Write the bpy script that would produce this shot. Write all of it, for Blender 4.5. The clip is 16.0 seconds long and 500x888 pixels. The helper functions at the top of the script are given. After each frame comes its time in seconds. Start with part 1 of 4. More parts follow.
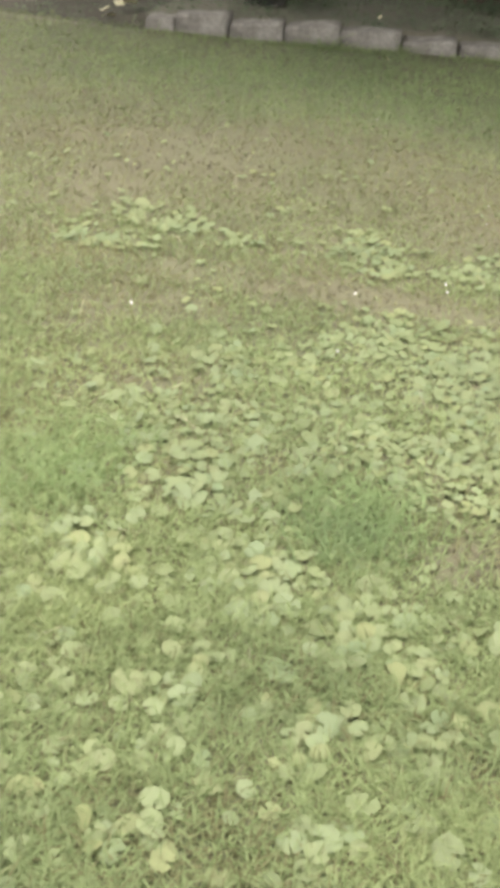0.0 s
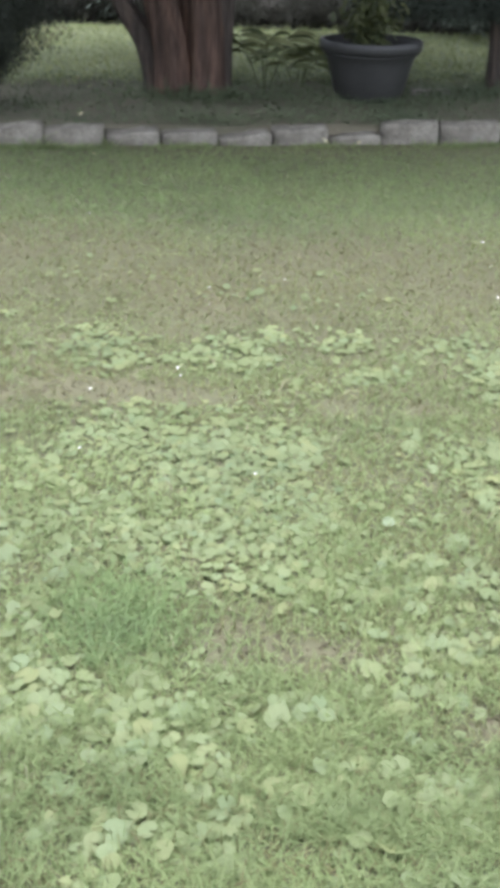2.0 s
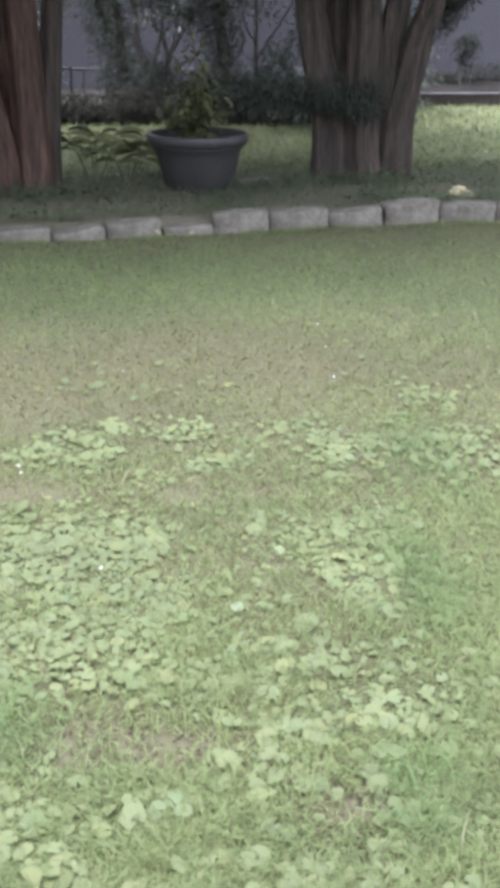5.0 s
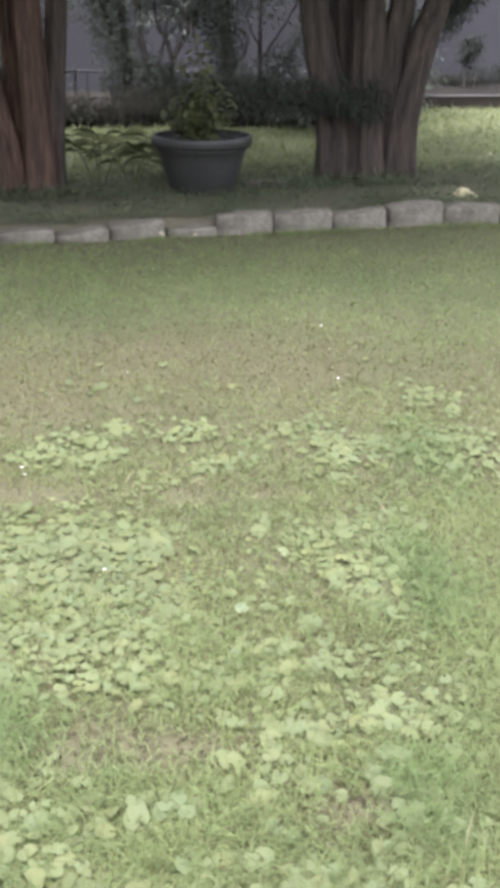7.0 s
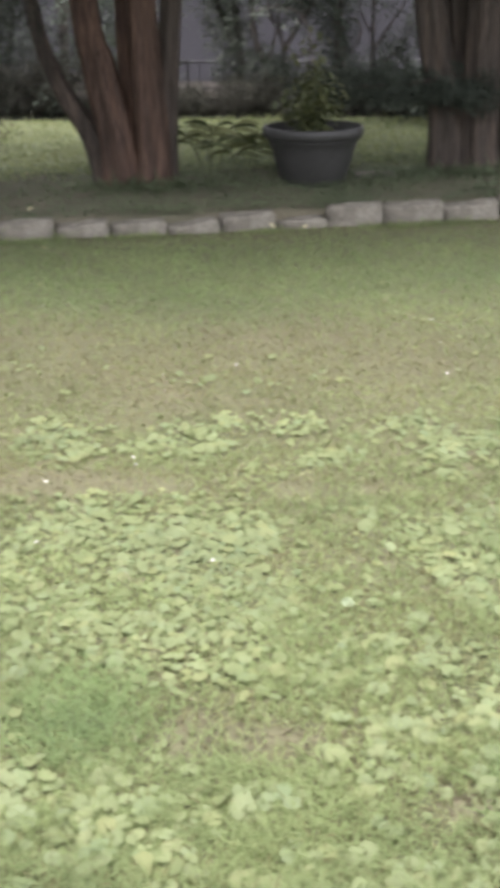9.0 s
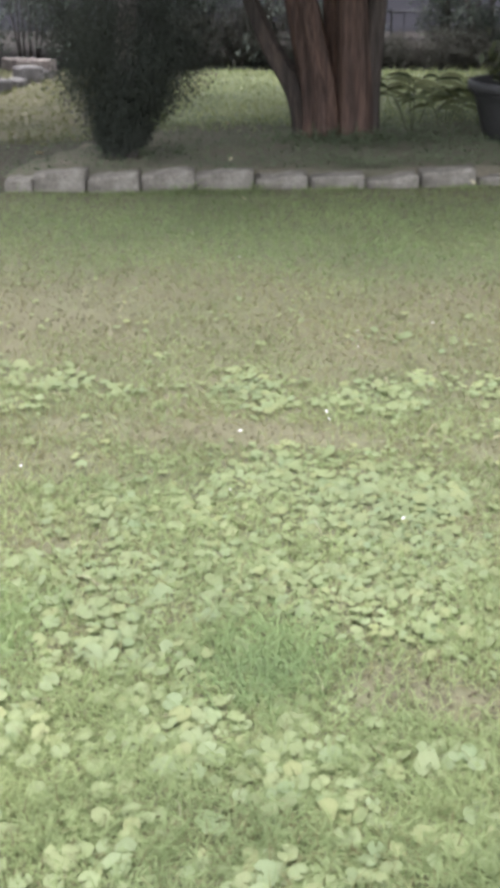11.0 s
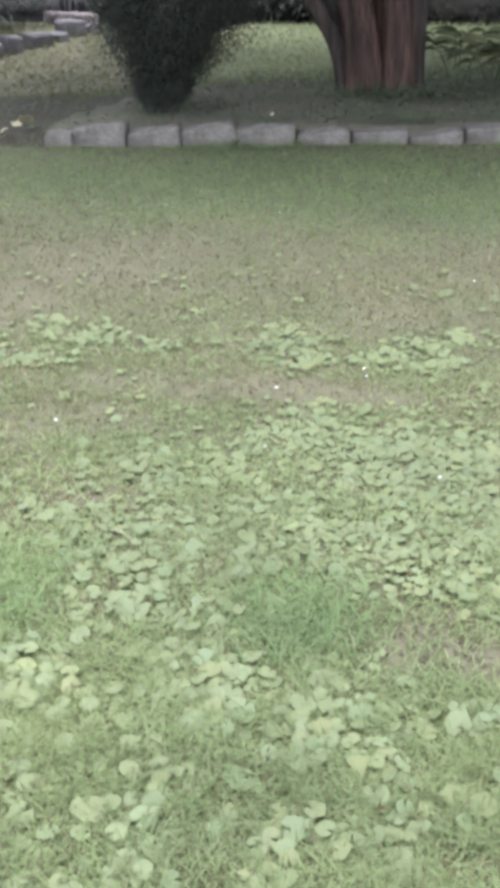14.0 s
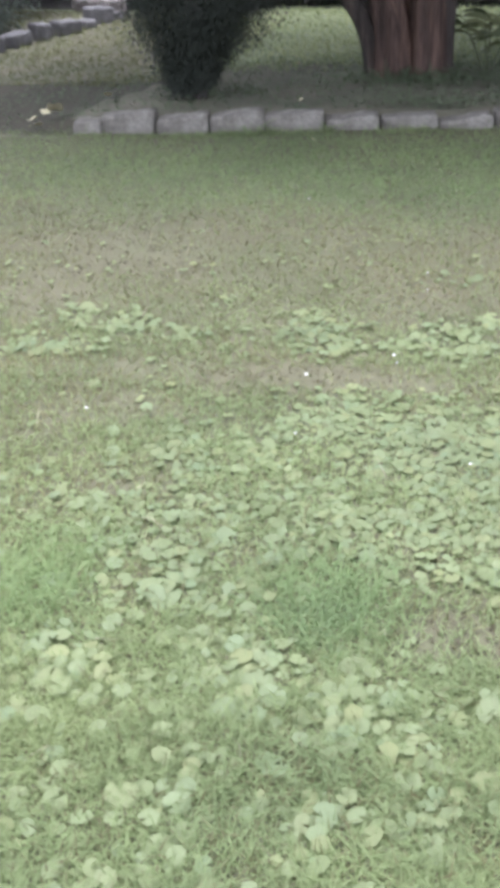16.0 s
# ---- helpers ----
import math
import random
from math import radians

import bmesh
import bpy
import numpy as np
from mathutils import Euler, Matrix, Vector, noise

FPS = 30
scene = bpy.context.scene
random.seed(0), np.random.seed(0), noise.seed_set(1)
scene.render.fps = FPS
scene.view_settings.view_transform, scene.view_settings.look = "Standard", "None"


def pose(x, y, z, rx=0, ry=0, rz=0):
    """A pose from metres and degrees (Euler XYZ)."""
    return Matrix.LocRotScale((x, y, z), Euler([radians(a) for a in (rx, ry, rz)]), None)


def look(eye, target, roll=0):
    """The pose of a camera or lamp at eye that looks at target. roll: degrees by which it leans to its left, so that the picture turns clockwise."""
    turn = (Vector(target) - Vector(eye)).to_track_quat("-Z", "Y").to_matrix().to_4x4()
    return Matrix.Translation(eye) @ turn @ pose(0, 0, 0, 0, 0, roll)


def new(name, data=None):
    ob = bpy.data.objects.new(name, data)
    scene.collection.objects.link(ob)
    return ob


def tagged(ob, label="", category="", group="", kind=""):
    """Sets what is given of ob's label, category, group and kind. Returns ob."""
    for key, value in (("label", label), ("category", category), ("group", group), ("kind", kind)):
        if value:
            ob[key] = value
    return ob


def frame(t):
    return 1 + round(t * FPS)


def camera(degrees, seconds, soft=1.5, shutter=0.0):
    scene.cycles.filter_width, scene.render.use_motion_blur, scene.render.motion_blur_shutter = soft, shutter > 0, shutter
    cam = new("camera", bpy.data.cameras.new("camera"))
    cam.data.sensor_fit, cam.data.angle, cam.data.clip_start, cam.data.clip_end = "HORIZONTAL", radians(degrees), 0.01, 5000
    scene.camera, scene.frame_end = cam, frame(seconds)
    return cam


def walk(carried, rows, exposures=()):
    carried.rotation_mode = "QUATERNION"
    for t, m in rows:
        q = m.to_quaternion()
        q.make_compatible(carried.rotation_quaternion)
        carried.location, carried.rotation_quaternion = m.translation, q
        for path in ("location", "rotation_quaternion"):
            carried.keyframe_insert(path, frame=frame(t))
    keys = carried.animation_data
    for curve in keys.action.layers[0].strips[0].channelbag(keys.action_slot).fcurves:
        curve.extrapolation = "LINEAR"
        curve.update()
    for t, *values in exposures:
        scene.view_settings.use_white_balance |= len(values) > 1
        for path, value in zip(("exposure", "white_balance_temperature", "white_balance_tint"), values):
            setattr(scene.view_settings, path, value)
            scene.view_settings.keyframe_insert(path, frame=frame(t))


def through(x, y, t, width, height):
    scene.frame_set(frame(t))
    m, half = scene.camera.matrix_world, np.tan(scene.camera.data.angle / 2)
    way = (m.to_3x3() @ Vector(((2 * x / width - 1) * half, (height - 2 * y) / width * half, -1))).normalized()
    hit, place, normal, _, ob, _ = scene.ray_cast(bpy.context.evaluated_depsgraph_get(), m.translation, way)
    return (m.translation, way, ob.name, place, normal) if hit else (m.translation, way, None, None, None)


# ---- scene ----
import collections
cam = camera(22.69, 16.0, soft=5.8, shutter=0.6)
# seconds, eye x y z, Euler degrees
PATH = [
    (0.0, -0.0493, -0.0064, 1.3644, 60.766, -3.495, 15.841),
    (0.5, -0.0468, 0.0296, 1.3541, 61.822, -2.623, 14.349),
    (1.0, -0.0393, 0.0125, 1.3711, 62.571, -1.344, 11.613),
    (1.5, -0.0158, 0.0446, 1.3684, 63.716, -0.238, 7.051),
    (2.0, -0.0252, 0.0059, 1.3831, 65.162, -1.333, 2.343),
    (2.5, -0.0079, 0.0071, 1.3856, 64.958, -0.119, 0.662),
    (3.0, -0.0023, 0.0221, 1.3822, 65.552, 0.088, -1.121),
    (3.5, -0.0049, -0.0004, 1.3912, 66.168, -0.654, -2.477),
    (3.7, 0.0072, 0.0071, 1.3826, 66.714, -0.5942, -2.7866),
    (3.8, 0.0132, 0.0107, 1.3783, 66.579, -0.1568, -4.2484),
    (3.9, 0.0192, 0.0145, 1.374, 65.868, 0.1536, -4.6042),
    (3.9667, 0.0236, 0.017, 1.3705, 67.4817, 0.0989, -4.5287),
    (4.0, 0.0253, 0.0182, 1.3697, 68.014, 0.194, -4.499),
    (4.0333, 0.0237, 0.0185, 1.3698, 68.2339, -0.0783, -4.5308),
    (4.1, 0.0204, 0.0192, 1.37, 68.0178, -0.3312, -4.6464),
    (4.5, 0.0008, 0.0233, 1.3713, 68.668, -0.926, -5.258),
    (5.0, 0.0132, 0.014, 1.3822, 69.293, -0.345, -5.183),
    (5.2, 0.0132, 0.0141, 1.3818, 69.45, -0.35, -5.2),
    (7.3, 0.0122, 0.0154, 1.3795, 69.361, -0.35, -4.896),
    (7.5, 0.0125, 0.0151, 1.3818, 69.209, -0.049, -4.24),
    (8.0, 0.0156, 0.0284, 1.3697, 69.168, 0.504, -3.532),
    (8.5, 0.0231, 0.011, 1.3869, 68.884, 0.612, -2.78),
    (9.0, 0.0, -0.0, 1.4, 68.883, 0.475, -0.183),
    (9.5, -0.0391, -0.0214, 1.4173, 68.326, 0.961, 4.246),
    (10.0, -0.053, -0.0358, 1.4241, 66.901, 1.076, 7.567),
    (10.2, -0.052, -0.034, 1.423, 66.85, 1.0, 8.2),
    (12.3, -0.032, -0.0135, 1.404, 66.5, 0.4, 8.62),
    (12.5, -0.0307, -0.0121, 1.4027, 66.271, 0.361, 8.744),
    (13.0, -0.0317, -0.0123, 1.4014, 65.954, 0.357, 9.475),
    (13.5, -0.0373, -0.002, 1.3909, 65.851, 0.195, 10.284),
    (14.0, -0.0366, -0.002, 1.3938, 65.028, 0.793, 10.467),
    (14.5, -0.0379, 0.0013, 1.3897, 64.717, 0.721, 10.601),
    (15.0, -0.0373, -0.0044, 1.3942, 64.498, 0.717, 11.078),
    (15.5, -0.0427, -0.0032, 1.3927, 64.49, 0.784, 11.121),
    (16.0, -0.038, -0.0043, 1.399, 64.399, 1.562, 11.599),
]
EXPOSURE = [(0.0, 2.81, 6550, 15), (0.5, 2.80, 6350, 15), (1.0, 2.79, 6050, 16), (1.5, 2.83, 5850, 15), (2.0, 2.84, 5750, 15), (3.0, 2.82, 5550, 16), (3.5, 2.79, 5550, 15), (4.5, 2.79, 5500, 15),
            (5.0, 2.95, 5700, 19), (5.2, 2.96, 5700, 19), (7.3, 2.95, 6150, 19), (9.0, 2.94, 6300, 18), (10.2, 2.93, 6150, 17), (12.3, 2.90, 5750, 19), (14.0, 2.88, 5600, 20), (16.0, 2.88, 5550, 21)]
walk(cam, [(t, pose(x, y, z, rx, ry, rz)) for t, x, y, z, rx, ry, rz in PATH], EXPOSURE)

# ---- light: a soft overcast sky, brightest high behind the camera ----
world = bpy.data.worlds.new("overcast_sky")
scene.world = world
world.use_nodes = True
wn = world.node_tree
sky = wn.nodes.new("ShaderNodeTexSky")
sky.sky_type, sky.sun_disc = "NISHITA", False
sky.sun_elevation, sky.sun_rotation = radians(85), radians(200)
sky.dust_density, sky.air_density, sky.ozone_density = 5.0, 1.2, 1.0
veil = wn.nodes.new("ShaderNodeHueSaturation")
veil.inputs["Saturation"].default_value = 0.15
wn.links.new(sky.outputs[0], veil.inputs["Color"])
wn.links.new(veil.outputs[0], wn.nodes["Background"].inputs[0])
wn.nodes["Background"].inputs[1].default_value = 0.15
sun = new("sun", bpy.data.lights.new("sun", "SUN"))
sun.data.energy, sun.data.angle, sun.data.color = 0.7, radians(60), (1.0, 0.96, 0.88)
sun.matrix_world = look((0.6, 6.0, 13.0), (0, 3.0, 0))

# ---- materials ----


def nodes_of(name, rough=0.85, spec=0.25):
    m = bpy.data.materials.new(name)
    m.use_nodes = True
    b = m.node_tree.nodes["Principled BSDF"]
    b.inputs["Roughness"].default_value = rough
    b.inputs["Specular IOR Level"].default_value = spec
    return m, m.node_tree.nodes, m.node_tree.links, b


def noise_node(n, l, coord, scale, detail=5.0, stretch=None, rough=0.55):
    t = n.new("ShaderNodeTexNoise")
    t.inputs["Scale"].default_value, t.inputs["Detail"].default_value, t.inputs["Roughness"].default_value = scale, detail, rough
    if stretch:
        mp = n.new("ShaderNodeMapping")
        mp.inputs["Scale"].default_value = stretch
        l.new(coord, mp.inputs[0])
        coord = mp.outputs[0]
    l.new(coord, t.inputs["Vector"])
    return t.outputs["Fac"]


def ramp(n, l, fac, stops):
    r = n.new("ShaderNodeValToRGB")
    e = r.color_ramp.elements
    while len(e) < len(stops):
        e.new(0.5)
    for k, (p, c) in zip(e, stops):
        k.position, k.color = p, (*c, 1)
    l.new(fac, r.inputs[0])
    return r.outputs[0]


def mixed(n, l, fac, a, b, mode="MIX"):
    x = n.new("ShaderNodeMix")
    x.data_type, x.blend_type = "RGBA", mode
    if isinstance(fac, float):
        x.inputs[0].default_value = fac
    else:
        l.new(fac, x.inputs[0])
    for s, v in ((x.inputs[6], a), (x.inputs[7], b)):
        if isinstance(v, tuple):
            s.default_value = (*v, 1)
        else:
            l.new(v, s)
    return x.outputs[2]


def bumped(n, l, b, height, strength, distance):
    k = n.new("ShaderNodeBump")
    k.inputs["Strength"].default_value, k.inputs["Distance"].default_value = strength, distance
    l.new(height, k.inputs["Height"])
    l.new(k.outputs[0], b.inputs["Normal"])


def surface(name, dark, mid, light, coarse, fine, rough=0.85, spec=0.25, bump=0.5, depth=0.01, stretch=None, grit=0.8):
    """A mottled surface: broad stains, fine grain and relief."""
    m, n, l, b = nodes_of(name, rough, spec)
    co = n.new("ShaderNodeTexCoord").outputs["Object"]
    big = noise_node(n, l, co, coarse, 4.0, stretch)
    small = noise_node(n, l, co, fine, 6.0, stretch, 0.65)
    c = ramp(n, l, big, [(0.3, dark), (0.5, mid), (0.72, light)])
    g = ramp(n, l, small, [(0.3, (0.55, 0.55, 0.55)), (0.7, (1.35, 1.35, 1.35))])
    l.new(mixed(n, l, grit, c, g, "MULTIPLY"), b.inputs["Base Color"])
    bumped(n, l, b, small, bump, depth)
    return m


def leafy(name, colours, rough=0.5, spec=0.3, through=0.25, patch=1.1, patch_tint=None, singly=False):
    """Leaves or blades: a colour of its own for each, drifting from place to place."""
    m, n, l, b = nodes_of(name, rough, spec)
    geo = n.new("ShaderNodeNewGeometry")
    stops = [(i / (len(colours) - 1), c) for i, c in enumerate(colours)]
    lot = n.new("ShaderNodeObjectInfo").outputs["Random"] if singly else geo.outputs["Random Per Island"]
    c = ramp(n, l, lot, stops)
    place = noise_node(n, l, geo.outputs["Position"], patch, 3.0)
    tint = ramp(n, l, place, [(0.33, (0.72, 0.74, 0.72)), (0.68, patch_tint or (1.25, 1.2, 1.1))])
    c = mixed(n, l, 0.75, c, tint, "MULTIPLY")
    vein = noise_node(n, l, geo.outputs["Position"], 260.0, 3.0)
    c = mixed(n, l, 0.2, c, ramp(n, l, vein, [(0.3, (0.6, 0.6, 0.6)), (0.7, (1.3, 1.3, 1.3))]), "MULTIPLY")
    l.new(c, b.inputs["Base Color"])
    if through:
        tr = n.new("ShaderNodeBsdfTranslucent")
        l.new(c, tr.inputs[0])
        mx = n.new("ShaderNodeMixShader")
        mx.inputs[0].default_value = through
        l.new(b.outputs[0], mx.inputs[1])
        l.new(tr.outputs[0], mx.inputs[2])
        l.new(mx.outputs[0], n["Material Output"].inputs["Surface"])
    return m


M_LAWN = surface("lawn_soil_and_thatch", (0.052, 0.054, 0.028), (0.054, 0.052, 0.029), (0.057, 0.052, 0.030), 1.6, 45.0, 0.95, 0.1, 0.3, 0.006, grit=0.35)
M_BED = surface("bed_mulch", (0.060, 0.059, 0.039), (0.073, 0.068, 0.045), (0.091, 0.081, 0.056), 2.2, 38.0, 0.95, 0.1, 0.6, 0.02, grit=0.5)
M_DARKSOIL = surface("dark_damp_soil", (0.021, 0.019, 0.016), (0.030, 0.027, 0.023), (0.043, 0.038, 0.032), 1.5, 40.0, 0.95, 0.1, 1.0, 0.03)
M_TURF = surface("thick_turf_soil", (0.028, 0.026, 0.016), (0.032, 0.029, 0.018), (0.037, 0.032, 0.021), 1.2, 40.0, 0.95, 0.1, 0.3, 0.01, grit=0.3)
M_SWARD = surface("green_lawn_sward", (0.038, 0.043, 0.020), (0.043, 0.047, 0.023), (0.049, 0.050, 0.026), 1.6, 30.0, 0.95, 0.1, 0.8, 0.015)
M_FAR = surface("far_lawn_turf", (0.084, 0.097, 0.056), (0.110, 0.123, 0.072), (0.139, 0.147, 0.093), 0.7, 26.0, 0.95, 0.1, 0.9, 0.03)
M_BLADE = leafy("green_grass", [(0.125, 0.159, 0.067), (0.140, 0.175, 0.075), (0.152, 0.187, 0.082), (0.146, 0.179, 0.078)], 0.6, 0.15, 0.5, 1.4)
M_FARBLADE = leafy("shaded_far_grass", [(0.135, 0.162, 0.071), (0.160, 0.188, 0.085), (0.186, 0.211, 0.099), (0.164, 0.177, 0.087)], 0.6, 0.2, 0.35)
M_BEDGRASS = leafy("thin_bed_grass", [(0.086, 0.096, 0.040), (0.096, 0.105, 0.045), (0.084, 0.086, 0.040)], 0.8, 0.1, 0.4)
M_LUSH = leafy("lush_grass", [(0.110, 0.156, 0.062), (0.125, 0.172, 0.069), (0.140, 0.187, 0.077)], 0.6, 0.2, 0.5)
M_STRAW = leafy("dry_grass_straw", [(0.100, 0.096, 0.046), (0.111, 0.106, 0.051), (0.091, 0.084, 0.042), (0.105, 0.104, 0.050)], 0.8, 0.1, 0.45)
M_THATCH = leafy("olive_thatch", [(0.096, 0.107, 0.049), (0.109, 0.117, 0.055), (0.102, 0.098, 0.049), (0.100, 0.116, 0.053)], 0.85, 0.1, 0.35)
M_CRUMB = leafy("brown_soil_and_dead_bits", [(0.054, 0.046, 0.030), (0.062, 0.052, 0.034), (0.046, 0.039, 0.026), (0.067, 0.058, 0.038)], 0.9, 0.05, 0.1)
M_STALK = leafy("pale_dry_stalk", [(0.20, 0.185, 0.125), (0.24, 0.22, 0.15), (0.17, 0.16, 0.10)], 0.8, 0.1, 0.3)
M_DARKSTEM = leafy("dark_plant_stem", [(0.045, 0.055, 0.026), (0.06, 0.07, 0.034)], 0.6, 0.2, 0.0)
LEAF_GREENS = [(0.118, 0.141, 0.062), (0.129, 0.152, 0.069), (0.133, 0.162, 0.080), (0.146, 0.160, 0.069), (0.121, 0.155, 0.077)]
M_LEAF = leafy("round_ground_leaf", LEAF_GREENS, 0.6, 0.2, 0.5, 2.0, (1.12, 1.1, 1.06))
M_LEAF_SINGLE = leafy("round_ground_leaf_single", LEAF_GREENS, 0.6, 0.2, 0.5, 2.0, (1.12, 1.1, 1.06), True)
M_STEM = leafy("leaf_stalk", [(0.10, 0.15, 0.05), (0.15, 0.18, 0.08)], 0.6, 0.2, 0.0)
M_CONIFER = leafy("conifer_spray", [(0.0440, 0.0561, 0.0407), (0.0550, 0.0682, 0.0495), (0.0660, 0.0792, 0.0572)], 0.9, 0.05, 0.15, 0.8)
M_SHRUB = leafy("shrub_leaf", [(0.096, 0.114, 0.094), (0.114, 0.134, 0.108), (0.136, 0.154, 0.124)], 0.9, 0.05, 0.35, 0.8)
M_LOWSHRUB = leafy("low_dark_shrub_leaf", [(0.055, 0.055, 0.045), (0.064, 0.063, 0.052), (0.048, 0.051, 0.042)], 0.9, 0.05, 0.3, 0.8)
M_BUSH = leafy("dark_bush_spray", [(0.033, 0.038, 0.031), (0.037, 0.042, 0.034), (0.041, 0.046, 0.037)], 0.95, 0.02, 0.4, 0.8)
M_BOUGH = leafy("evergreen_bough_spray", [(0.046, 0.055, 0.045), (0.054, 0.063, 0.052), (0.062, 0.071, 0.058)], 0.95, 0.02, 0.4, 0.8)
M_TAN = surface("tan_weathered_stone", (0.10, 0.088, 0.078), (0.14, 0.122, 0.108), (0.19, 0.165, 0.147), 9.0, 90.0, 0.95, 0.1, 1.0, 0.012)
M_PALESTONE = surface("pale_grey_stone", (0.064, 0.060, 0.056), (0.090, 0.086, 0.079), (0.125, 0.119, 0.110), 9.0, 90.0, 0.95, 0.1, 1.0, 0.012)
M_MULCH = surface("dark_wet_mulch", (0.010, 0.009, 0.008), (0.015, 0.013, 0.011), (0.021, 0.019, 0.016), 2.5, 40.0, 0.95, 0.1, 1.0, 0.02)
M_TIMBER = surface("dark_brown_timber", (0.03, 0.024, 0.021), (0.045, 0.036, 0.031), (0.065, 0.052, 0.044), 3.0, 60.0, 0.9, 0.15, 0.6, 0.006)
M_IVY = leafy("bed_groundcover", [(0.074, 0.094, 0.056), (0.084, 0.105, 0.062), (0.094, 0.112, 0.067)], 0.85, 0.08, 0.35, 1.3)
M_YELLOWGREEN = leafy("yellow_green_leaf", [(0.046, 0.054, 0.022), (0.068, 0.074, 0.030), (0.041, 0.052, 0.024)], 0.55, 0.2, 0.3)
M_WEED = leafy("weed_leaf", [(0.042, 0.054, 0.026), (0.056, 0.068, 0.032), (0.082, 0.090, 0.038)], 0.55, 0.25, 0.2)
M_BARK_RED = surface("reddish_fibrous_bark", (0.036, 0.028, 0.023), (0.074, 0.050, 0.038), (0.124, 0.079, 0.057), 8.0, 26.0, 0.95, 0.05, 1.0, 0.03, (3.0, 3.0, 0.25))
M_BARK_GREY = surface("grey_brown_fibrous_bark", (0.032, 0.029, 0.024), (0.053, 0.044, 0.036), (0.088, 0.067, 0.052), 8.0, 26.0, 0.95, 0.1, 1.0, 0.03, (3.0, 3.0, 0.25))
M_TWIG = surface("dark_twig_bark", (0.0525, 0.0451, 0.0408), (0.0838, 0.0732, 0.0648), (0.1263, 0.1074, 0.0912), 6.0, 60.0)
M_GRANITE = surface("rough_grey_granite", (0.071, 0.065, 0.052), (0.118, 0.109, 0.088), (0.180, 0.168, 0.138), 9.0, 90.0, 0.95, 0.1, 1.0, 0.012)
M_PLASTIC = surface("dusty_black_plastic", (0.020, 0.020, 0.018), (0.024, 0.024, 0.022), (0.031, 0.031, 0.028), 3.0, 70.0, 0.5, 0.28, 0.12, 0.002)
M_SOIL = surface("potting_soil", (0.040, 0.032, 0.024), (0.064, 0.051, 0.038), (0.096, 0.077, 0.058), 8.0, 70.0, 0.98, 0.05, 1.0, 0.02)
M_WALL = surface("lavender_grey_render", (0.047, 0.0455, 0.049), (0.057, 0.0555, 0.060), (0.068, 0.0665, 0.072), 0.6, 60.0, 0.9, 0.15, 0.3, 0.003)
M_KERB = surface("pale_concrete", (0.072, 0.069, 0.066), (0.092, 0.089, 0.085), (0.120, 0.115, 0.111), 2.0, 50.0, 0.9, 0.15, 0.5, 0.005)
M_PETAL = surface("white_petal", (0.48, 0.46, 0.46), (0.55, 0.53, 0.53), (0.62, 0.60, 0.60), 20.0, 200.0, 0.6, 0.3, 0.2, 0.001)
M_FALLEN = surface("fallen_yellow_leaf", (0.20, 0.18, 0.10), (0.27, 0.245, 0.14), (0.34, 0.31, 0.19), 18.0, 120.0, 0.7, 0.25, 0.4, 0.002)
M_PALE = surface("pale_leaf", (0.100, 0.126, 0.068), (0.118, 0.142, 0.078), (0.135, 0.157, 0.090), 20.0, 150.0, 0.6, 0.2, 0.3, 0.001)
M_PALETWIG = leafy("pale_twig_leaf", [(0.230, 0.252, 0.223), (0.302, 0.324, 0.288), (0.158, 0.194, 0.151)], 0.6, 0.2, 0.2)
M_WIRE = surface("dark_painted_metal", (0.015, 0.015, 0.016), (0.022, 0.022, 0.024), (0.033, 0.031, 0.030), 8.0, 90.0, 0.6, 0.4, 0.2, 0.001)

# ---- mesh helpers ----
rng = np.random.default_rng(7)


def part(name, data, material, parent=None, label=""):
    """One mesh object, from a bmesh or a mesh, at top level or under a thing."""
    if isinstance(data, bmesh.types.BMesh):
        me = bpy.data.meshes.new(name)
        data.to_mesh(me)
        data.free()
    else:
        me = data
    if material and not me.materials:
        me.materials.append(material)
    ob = new(name, me)
    if parent:
        ob.parent = parent
    if label:
        ob["label"] = label
    return ob


def smooth(ob):
    ob.data.polygons.foreach_set("use_smooth", [True] * len(ob.data.polygons))
    return ob


def mesh_of(name, verts, faces, shade=True):
    me = bpy.data.meshes.new(name)
    me.from_pydata(np.asarray(verts).tolist(), [], np.asarray(faces).tolist())
    if shade:
        me.polygons.foreach_set("use_smooth", [True] * len(me.polygons))
    return me


def scatter(name, shape, faces, places, turns, sizes):
    """Many copies of one small shape joined in one mesh. turns: n x 3 x 3, sizes: n or n x 3."""
    sizes = np.asarray(sizes)
    s = sizes[:, None, None] if sizes.ndim == 1 else sizes[:, None, :]
    v = np.einsum("nij,nkj->nki", turns, shape[None] * s) + places[:, None, :]
    f = faces[None] + (np.arange(len(places)) * len(shape))[:, None, None]
    return mesh_of(name, v.reshape(-1, 3), f.reshape(-1, faces.shape[1]))


